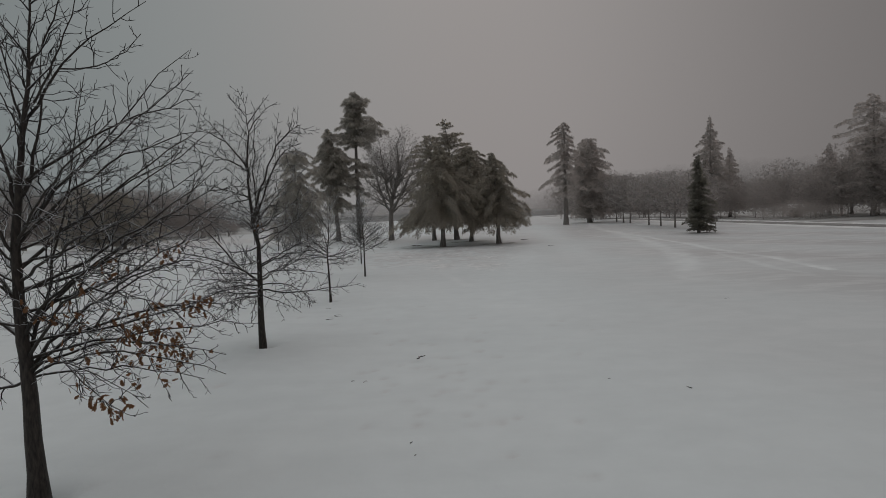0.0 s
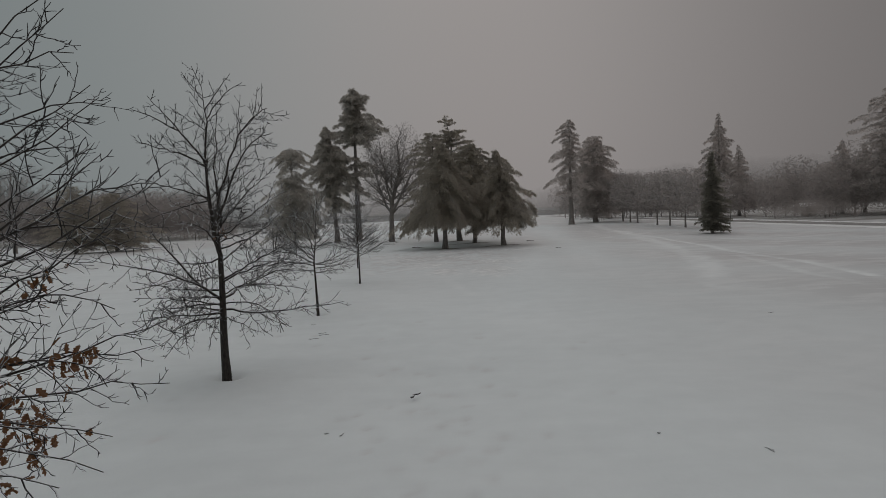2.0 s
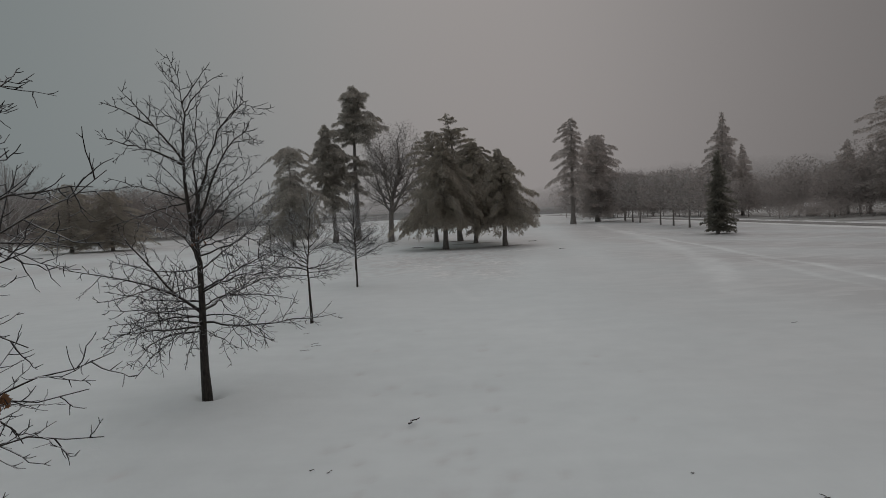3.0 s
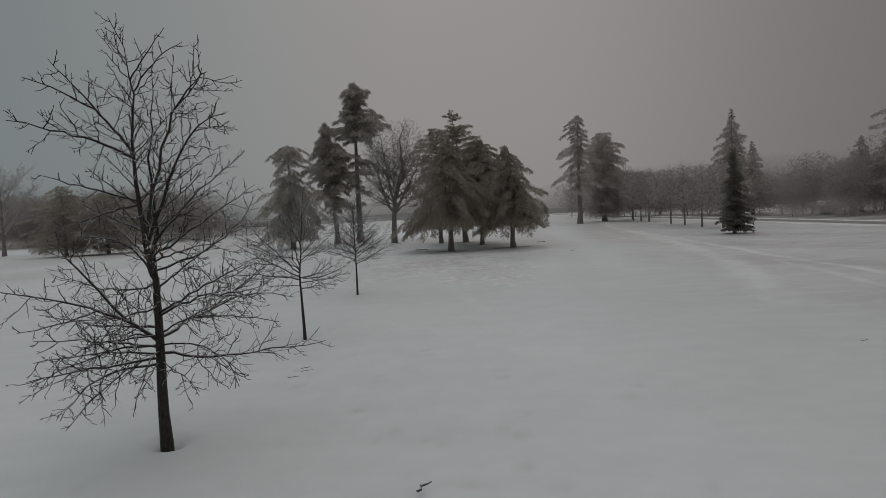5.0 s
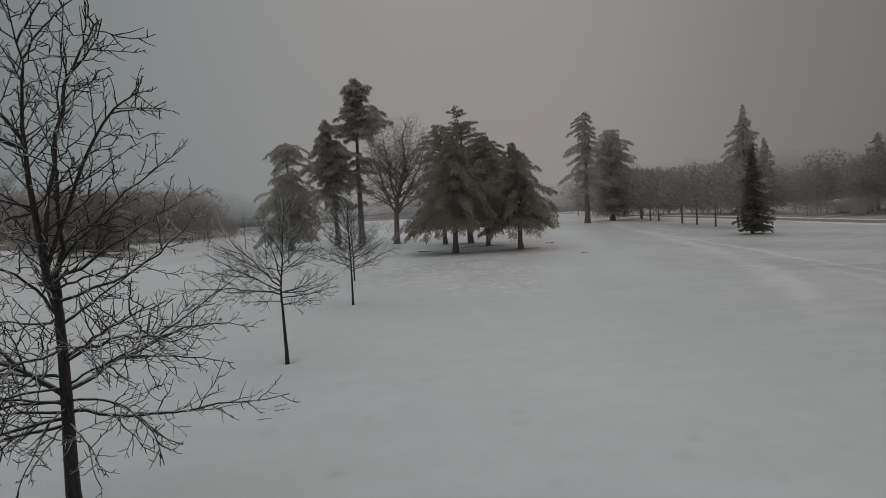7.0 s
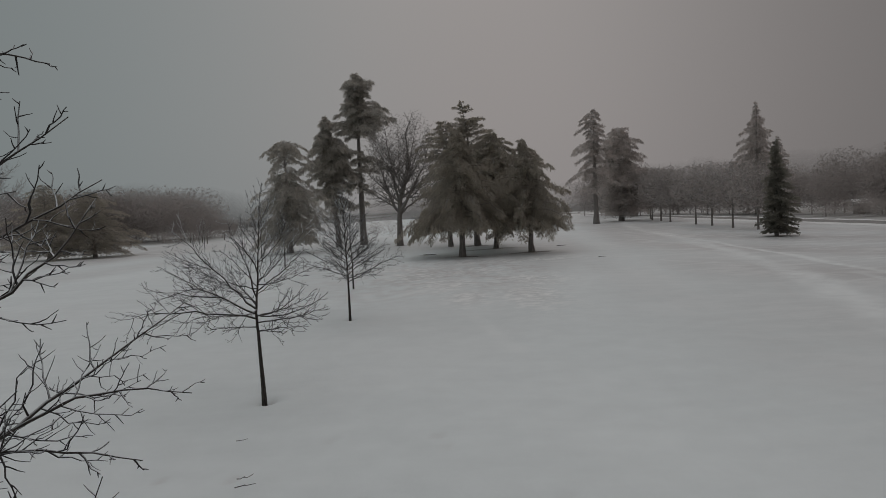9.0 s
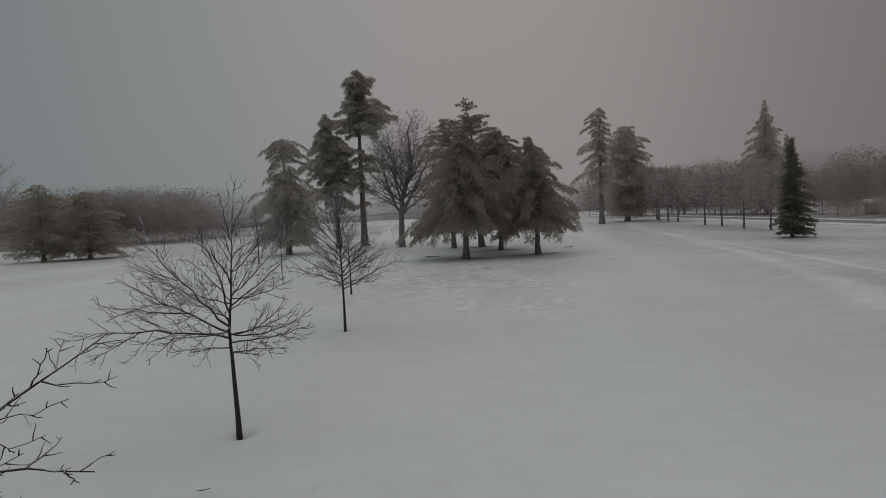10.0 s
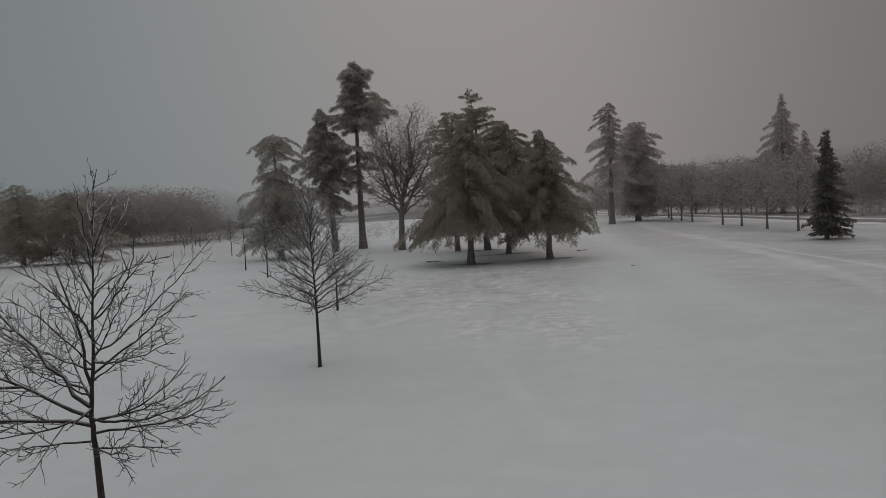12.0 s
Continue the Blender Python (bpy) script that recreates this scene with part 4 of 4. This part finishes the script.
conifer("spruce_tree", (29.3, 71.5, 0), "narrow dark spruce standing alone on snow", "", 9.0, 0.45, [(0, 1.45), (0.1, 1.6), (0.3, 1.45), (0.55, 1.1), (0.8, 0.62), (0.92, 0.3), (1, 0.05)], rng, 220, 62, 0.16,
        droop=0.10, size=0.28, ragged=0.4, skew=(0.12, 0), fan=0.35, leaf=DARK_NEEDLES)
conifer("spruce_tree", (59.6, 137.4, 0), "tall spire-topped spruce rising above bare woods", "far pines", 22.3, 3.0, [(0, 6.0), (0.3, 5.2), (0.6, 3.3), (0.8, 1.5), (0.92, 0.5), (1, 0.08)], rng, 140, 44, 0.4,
        droop=0.25, size=0.6, mass=0.5, ragged=0.4, leaf=FAR_HAZED, fan=0.45)
conifer("spruce_tree", (64.5, 139.0, 0), "shorter spruce beside a taller one", "far pines", 15.5, 2.0, [(0, 4.2), (0.4, 3.0), (0.8, 1.0), (1, 0.05)], rng, 100, 56, 0.3, droop=0.2, size=0.5, ragged=0.4, leaf=FAR_HAZED, fan=0.45)
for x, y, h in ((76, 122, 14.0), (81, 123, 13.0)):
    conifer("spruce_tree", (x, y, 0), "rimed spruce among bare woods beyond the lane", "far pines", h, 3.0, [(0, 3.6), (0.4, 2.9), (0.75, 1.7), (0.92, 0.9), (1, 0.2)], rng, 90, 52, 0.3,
            droop=0.25, size=0.5, ragged=0.5, leaf=FAR_HAZED, fan=0.5)

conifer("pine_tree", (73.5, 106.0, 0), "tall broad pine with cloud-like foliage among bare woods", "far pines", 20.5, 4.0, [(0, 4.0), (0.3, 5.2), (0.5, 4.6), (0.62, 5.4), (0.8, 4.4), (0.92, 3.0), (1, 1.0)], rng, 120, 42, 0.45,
        droop=0.12, size=0.6, ragged=0.5, leaf=FAR_HAZED, fan=0.5)

# ---- large bare trees ----
old_tree = bare_tree("bare_tree", (-6.9, 86.3, 0), "large leafless tree with spreading crown", "", [(0, 0, 0), (0.1, 0, 3.0), (0.3, 0, 5.5), (1.5, 0.3, 9.5), (1.3, 0, 13), (2.3, 0.2, 15.6)], 0.36,
          [(3.4, -3.0, 0.5, 13.2, 0, -1.6, 0.225), (3.8, 4.6, -0.4, 13.2, 0, -1.6, 0.237), (4.4, -1.2, -1.8, 15.2, 0, -0.8, 0.188), (4.2, 2.6, 2.0, 15.0, 0, -0.8, 0.2),
           (5.5, 6.0, 1.2, 10.8, 0, -0.8, 0.163), (5.0, -4.6, -0.8, 10.4, 0, -0.6, 0.163), (3.6, 6.2, -1.5, 7.6, 0, 0.4, 0.138), (4.0, -4.6, 1.8, 7.2, 0, 0.3, 0.138), (6.5, 4.8, 0.5, 13.4, 0, -0.4, 0.125), (7.5, -2.8, 0.8, 13.9, 0, -0.3, 0.112)]
          + old_limbs(16, 4.5, 5.6, 16, rng, 0.11), {**OLD_TREE, "gap": (0.34, 0.30, 0.35), "angle": (34, 66)}, rng, OLD_BARK, BARE_TWIG)

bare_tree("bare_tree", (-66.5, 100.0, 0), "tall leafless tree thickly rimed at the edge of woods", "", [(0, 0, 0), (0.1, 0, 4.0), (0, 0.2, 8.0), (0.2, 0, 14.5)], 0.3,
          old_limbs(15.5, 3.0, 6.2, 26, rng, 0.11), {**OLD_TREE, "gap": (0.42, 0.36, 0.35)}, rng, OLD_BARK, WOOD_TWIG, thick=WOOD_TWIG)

def tangle(V, F, at, wide, high, size, count, rng):
    """The finest twigs of a crown, in small ragged tufts that fill an egg-shaped room."""
    for _ in range(count):
        d = Vector([rng.gauss(0, 1) for _ in range(3)]).normalized() * rng.random() ** 0.45
        c = Vector(at) + Vector((d.x * wide, d.y * wide, d.z * high))
        a = Vector([rng.gauss(0, 1) for _ in range(3)]).normalized()
        b = a.orthogonal().normalized()
        r = size * rng.uniform(0.6, 1.3)
        first = len(V)
        V += [tuple(c - a * r), tuple(c + b * r * 0.38), tuple(c + a * r), tuple(c - b * r * 0.38)]
        F.append((first, first + 1, first + 2, first + 3))


V, F = [], []
tangle(V, F, (1.2, 0, 10.2), 5.0, 5.6, 0.2, 1300, rng)
tagged(part("twig_mass", V, F, TWIG_MASS, old_tree), kind="stuff")

ROUND = {**OLD_TREE, "gap": (0.52, 0.46, 0.4), "thin": 0.016, "most": (1.8, 0.9, 0.5), "ratio": (0.5, 0.5, 0.5)}
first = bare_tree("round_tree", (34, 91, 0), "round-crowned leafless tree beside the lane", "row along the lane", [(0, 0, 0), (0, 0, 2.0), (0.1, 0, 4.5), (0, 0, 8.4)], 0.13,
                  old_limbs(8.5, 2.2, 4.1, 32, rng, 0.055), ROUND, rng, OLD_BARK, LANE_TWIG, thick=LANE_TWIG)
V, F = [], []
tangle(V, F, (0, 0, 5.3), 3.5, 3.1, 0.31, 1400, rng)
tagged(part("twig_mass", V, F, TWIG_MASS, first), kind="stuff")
for x, y, s in ((33.6, 83.8, 0.95), (34.8, 99.1, 1.05), (34.9, 105.0, 1.05), (36.4, 120.0, 1.15), (37.0, 126.5, 1.15), (37.4, 132.7, 1.2), (40.0, 142.0, 1.2)):
    c = copy_thing(first, Matrix.Translation((x, y, 0)) @ Matrix.Rotation(rng.random() * 6.28, 4, "Z"))
    c.scale = (s, s, s)


# ---- far woods ----
def flat_twigs(V, F, pts, length, level, rng, least):
    """Fine far twigs, each one narrow blade."""
    count = (4, 2)[level]
    turn = rng.random() * 6.28
    for i in range(count):
        at = 0.15 + 0.85 * (i + rng.random()) / count
        p, d = along(pts, min(at, 0.999))
        turn += 2.4
        sidev = Matrix.Rotation(turn, 3, d) @ d.orthogonal().normalized()
        ang = radians(rng.uniform(28, 62))
        out = d * math.cos(ang) + sidev * math.sin(ang)
        out.z += 0.1
        reach = max(length * 0.42 * (1.15 - 0.75 * at) * rng.uniform(0.6, 1.25), least)
        end = p + out.normalized() * reach
        w = Vector([rng.gauss(0, 1) for _ in range(3)]).cross(out).normalized() * (0.0028, 0.0022)[level]
        first = len(V)
        V += [tuple(p - w), tuple(p + w), tuple(end + w * 0.4), tuple(end - w * 0.4)]
        F.append((first, first + 1, first + 2, first + 3))
        if level == 0:
            flat_twigs(V, F, [p, end], reach, 1, rng, least * 0.6)


def dome_limbs(z0, spread, count, rng, thick):
    """Limbs that end on a rounded crown."""
    out = []
    for i in range(count):
        up = -0.75 + 1.7 * (i + rng.random()) / count
        a = i * 2.4 + rng.uniform(-0.3, 0.3)
        wide = math.sqrt(max(0.02, 1 - up * up)) * spread * rng.uniform(0.7, 1.0)
        ez = 0.58 + 0.36 * up
        h = z0 + (min(ez, 0.75) - z0) * rng.uniform(0.15, 0.75)
        out.append((h, wide * math.cos(a), wide * math.sin(a), ez, thick * (1.2 - 0.4 * up)))
    return out


def woodland(name, label, spots, rng, z0=0.16, spread=0.40, limbs=20, twig=None, low=0.5):
    """Many bare trees standing close: trunks, limbs and twigs."""
    forms = []
    for k in range(5):
        w = Wood(capped=False)
        if z0 > 0.05:
            w.tube([Vector((0, 0, 0)), Vector((0.02, 0, 0.3)), Vector((0, 0.02, 0.6)), Vector((0.01, 0, 0.8))], [0.012, 0.010, 0.006, 0.002], 5)
        for h, ex, ey, ez, r in dome_limbs(z0, spread, limbs, rng, 0.0034):
            q = curve_points(Vector((0, 0, h)), Vector((ex, ey, ez)), Vector((0, 0, -0.04)), 3, 0.02, rng)
            w.tube(q, [r, r * 0.75, r * 0.5, 0.0012], 3)
            flat_twigs(w.v, w.f, q, (q[-1] - q[0]).length, 0, rng, 0.03)
        tangle(w.v, w.f, (0, 0, low), spread * 0.92, 0.95 - low, 0.029, 1650 if z0 > 0.05 else 110, rng)
        forms.append((np.array(w.v), np.array(w.f)))
    V, F, n = [], [], 0
    for x, y, h in spots:
        if math.hypot(x - 66, y - 116) < 2.2:   # the clearing of the shed
            continue
        v, f = forms[rng.randrange(5)]
        a = rng.random() * 6.28
        wide = h * rng.uniform(0.85, 1.2)
        c, s = math.cos(a) * wide, math.sin(a) * wide
        V.append(np.stack([x + v[:, 0] * c - v[:, 1] * s, y + v[:, 0] * s + v[:, 1] * c, v[:, 2] * h], axis=1))
        F.append(f + n)
        n += len(v)
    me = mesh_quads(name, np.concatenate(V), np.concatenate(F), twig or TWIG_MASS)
    return tagged(new(name, me), label, "woods", kind="stuff")


spots = []
for _ in range(58):
    x = rng.uniform(-118, -49)
    spots.append((x, 134 + (x + 49) * -0.12 + rng.uniform(0, 28), rng.uniform(11.2, 13.0) * min(1.0, max(0.3, (-48 - x) / 12)) + max(0, (-x - 90) * 0.04)))
woodland("left_woods", "leafless woods paled to look faded in fog", spots, rng, 0.06, 0.5, low=0.48)
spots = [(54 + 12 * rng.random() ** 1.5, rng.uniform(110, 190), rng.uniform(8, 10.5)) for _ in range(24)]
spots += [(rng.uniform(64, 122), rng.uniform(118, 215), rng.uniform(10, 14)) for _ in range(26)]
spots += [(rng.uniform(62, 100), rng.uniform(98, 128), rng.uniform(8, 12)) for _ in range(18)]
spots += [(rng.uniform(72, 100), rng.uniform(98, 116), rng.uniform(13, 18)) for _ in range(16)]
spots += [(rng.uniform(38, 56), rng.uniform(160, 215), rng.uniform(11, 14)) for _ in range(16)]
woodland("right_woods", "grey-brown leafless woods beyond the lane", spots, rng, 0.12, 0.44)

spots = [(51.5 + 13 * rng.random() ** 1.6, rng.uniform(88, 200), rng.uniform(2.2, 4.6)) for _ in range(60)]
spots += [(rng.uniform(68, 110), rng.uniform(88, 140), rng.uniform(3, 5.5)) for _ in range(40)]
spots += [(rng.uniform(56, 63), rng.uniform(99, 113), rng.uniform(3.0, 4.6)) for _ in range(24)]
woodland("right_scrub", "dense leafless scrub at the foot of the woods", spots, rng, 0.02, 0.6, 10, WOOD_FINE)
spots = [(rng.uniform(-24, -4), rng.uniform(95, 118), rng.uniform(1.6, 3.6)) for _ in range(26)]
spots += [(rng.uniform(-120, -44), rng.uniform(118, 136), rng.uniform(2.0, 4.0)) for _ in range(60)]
woodland("left_scrub", "low haze-paled scrub behind the old pines", spots, rng, 0.02, 0.6, 10, WOOD_FINE)


def build_distance():
    V, F = [], []
    n = 90
    for k in range(n + 1):
        a = radians(-75 + 150 * k / n)
        r = 300 + 12 * math.sin(k * 1.7)
        V += [(r * math.sin(a), 20 + r * math.cos(a), -1), (r * math.sin(a), 20 + r * math.cos(a), 34)]
        if k:
            F.append((2 * k - 2, 2 * k, 2 * k + 1, 2 * k - 1))
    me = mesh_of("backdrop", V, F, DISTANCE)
    rise = me.attributes.new("rise", "FLOAT", "POINT")
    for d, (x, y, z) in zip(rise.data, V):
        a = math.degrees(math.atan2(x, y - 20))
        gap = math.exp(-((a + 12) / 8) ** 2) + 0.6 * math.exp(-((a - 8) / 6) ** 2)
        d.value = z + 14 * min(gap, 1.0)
    return tagged(new("backdrop", me), "distant grey woods dissolving in fog", "backdrop", kind="structure")


build_distance()


# ---- lane, shed, table, posts ----
def box(V, F, x0, x1, y0, y1, z0, z1):
    f = len(V)
    V += [(x0, y0, z0), (x1, y0, z0), (x1, y1, z0), (x0, y1, z0), (x0, y0, z1), (x1, y0, z1), (x1, y1, z1), (x0, y1, z1)]
    F += [(f + 3, f + 2, f + 1, f), (f + 4, f + 5, f + 6, f + 7), (f, f + 1, f + 5, f + 4), (f + 1, f + 2, f + 6, f + 5), (f + 2, f + 3, f + 7, f + 6), (f + 3, f, f + 4, f + 7)]


def ribbon(name, x_of, y0, y1, step, half, profile, material, label, category):
    """A strip along the lane. profile: (share across, height) points."""
    V, F = [], []
    n = int((y1 - y0) / step)
    m = len(profile)
    for i in range(n + 1):
        y = y0 + (y1 - y0) * i / n
        for a, z in profile:
            V.append((x_of(y) + a * half + 0.12 * math.sin(y * 0.9 + a), y, z + (0.06 * math.sin(y * 1.3 + a * 3) if z > 0.1 else 0)))
    for i in range(n):
        for k in range(m - 1):
            F.append((i * m + k, i * m + k + 1, (i + 1) * m + k + 1, (i + 1) * m + k))
    return tagged(new(name, mesh_of(name, V, F, material)), label, category, kind="structure")


def lane_x(y):
    return 48.4 - 0.03 * (y - 93)


ribbon("road", lane_x, 20, 260, 2.0, 2.2, [(-1, 0.09), (-0.5, 0.11), (0, 0.12), (0.5, 0.11), (1, 0.09)], ASPHALT, "wet grey lane cleared of snow", "road")
ribbon("snow_bank", lambda y: lane_x(y) - 2.9, 20, 260, 1.2, 0.9, [(-1, -0.02), (-0.5, 0.05), (0.1, 0.1), (0.6, 0.08), (1, 0.0)], ROOF_SNOW, "low ridge of ploughed snow beside the lane", "snow bank")
ribbon("snow_bank", lambda y: lane_x(y) + 2.9, 20, 260, 1.2, 0.9, [(-1, 0.0), (-0.5, 0.1), (0.1, 0.14), (0.6, 0.1), (1, -0.02)], ROOF_SNOW, "low ridge of ploughed snow beside the lane", "snow bank")


def shed(x, y, turn, w, d, h):
    ob = base("shed", x, y, 0, "low weathered shed with a snow-covered roof", "shed")
    ob.rotation_euler = (0, 0, turn)
    V, F = [], []
    box(V, F, -w / 2, w / 2, -d / 2, d / 2, 0, h)
    part("wall", V, F, SIDING, ob, smooth=False)
    V = [(-w / 2 - 0.3, -d / 2 - 0.3, h), (w / 2 + 0.3, -d / 2 - 0.3, h), (w / 2 + 0.3, d / 2 + 0.3, h), (-w / 2 - 0.3, d / 2 + 0.3, h), (-w / 2 - 0.3, 0, h + d * 0.35), (w / 2 + 0.3, 0, h + d * 0.35)]
    V += [(a, b, c + 0.1) for a, b, c in V]
    F = [(6, 7, 11, 10), (8, 9, 10, 11), (0, 4, 5, 1), (2, 5, 4, 3), (0, 1, 7, 6), (2, 3, 9, 8), (0, 6, 10, 4), (4, 10, 9, 3), (1, 5, 11, 7), (5, 2, 8, 11)]
    part("roof", V, F, ROOF_SNOW, ob, "snow-covered pitched roof", smooth=False)
    V, F = [], []
    box(V, F, -0.5, 0.5, -d / 2 - 0.05, -d / 2 + 0.02, 0, 2.0)
    door = part("door", V, F, GREY_WOOD, ob, smooth=False)
    w = Wood()
    w.tube([Vector((0.36, -d / 2 - 0.1, 0.95)), Vector((0.36, -d / 2 - 0.1, 1.15))], [0.02, 0.02], 6)
    part("handle", w.v, w.f, ASPHALT, door, "dark metal handle")


shed(66, 116, -0.5, 2.2, 1.8, 1.7)


def picnic_table(x, y):
    ob = base("picnic_table", x, y, 0, "weathered wooden picnic table dusted with snow", "table")
    V, F = [], []
    box(V, F, -0.95, 0.95, -0.38, 0.38, 0.71, 0.76)
    part("tabletop", V, F, GREY_WOOD, ob, smooth=False)
    for side in (-1, 1):
        V, F = [], []
        box(V, F, -0.95, 0.95, side * 0.7 - 0.13, side * 0.7 + 0.13, 0.42, 0.46)
        part("bench", V, F, GREY_WOOD, ob, smooth=False)
        for s2 in (-1, 1):
            w = Wood()
            w.tube([Vector((side * 0.7, s2 * 0.75, 0)), Vector((side * 0.7, s2 * 0.25, 0.71))], [0.05, 0.05], 4)
            part("leg", w.v, w.f, GREY_WOOD, ob)


picnic_table(42.4, 162.0)
for x, y, h in ((-50.7, 130.7, 1.5), (-49.6, 129.7, 1.6), (-47.0, 127.3, 1.5), (-44.0, 122.0, 1.4), (-46.7, 137.5, 1.4)):
    ob = base("post", x, y, 0, "dark wooden post standing in snow", "post", "posts at the edge of the field")
    w = Wood()
    w.tube([Vector((0, 0, -0.1)), Vector((0.02, 0, h * 0.5)), Vector((0, 0.02, h)), Vector((0, 0.02, h + 0.03))], [0.09, 0.08, 0.08, 0.05], 8)
    part("shaft", w.v, w.f, GREY_WOOD, ob)


# ---- fallen twigs and clods on the snow ----
def fallen(x, y, length, turn, rng, thick=0.011):
    ob = base("fallen_twig", x, y, 0.02, "short dark broken twig lying on snow", "twig", "fallen twigs")
    w = Wood()
    d = Vector((math.cos(turn), math.sin(turn), 0))
    c = Vector((-d.y, d.x, 0))
    pts = [d * length * (k / 5 - 0.5) + c * rng.gauss(0, 0.06) * length + Vector((0, 0, 0.012 + rng.random() * 0.02)) for k in range(6)]
    w.tube(pts, [thick * (1 - 0.1 * k) for k in range(6)], 5)
    w.tube([pts[2], pts[2] + (d + c).normalized() * length * 0.2], [thick * 0.6, thick * 0.3], 4)
    part("stem", w.v, w.f, OAK_BARK, ob)


for x, y, length, turn in ((-0.73, 15.95, 0.32, 0.9), (4.46, 12.56, 0.16, 1.9), (-4.0, 22.05, 0.28, 0.2), (-3.8, 22.6, 0.3, 0.3), (10.1, 23.1, 0.3, 0.1), (-4.5, 24.5, 0.2, 0.4),
                           (-3.9, 22.9, 0.26, 0.6), (-1.84, 13.9, 0.1, 0.8), (3.17, 13.38, 0.06, 0.4), (-2.11, 13.98, 0.07, 0.2), (-2.9, 68.9, 0.9, 0.1), (-2.4, 68.7, 0.6, 0.7), (-3.2, 68.6, 0.5, 1.2),
                           (9.5, 72.6, 0.7, 0.1), (9.9, 72.8, 0.5, 0.9), (10.1, 58.4, 0.6, 0.2), (5.6, 9.9, 0.2, 1.2), (-3.0, 12.0, 0.08, 0.4), (-0.7, 10.3, 0.06, 1.0), (-0.62, 9.8, 0.05, 1.0)):
    fallen(x, y, length, turn, rng, 0.02 if length == 0.32 else 0.008 if length < 0.45 else 0.035)
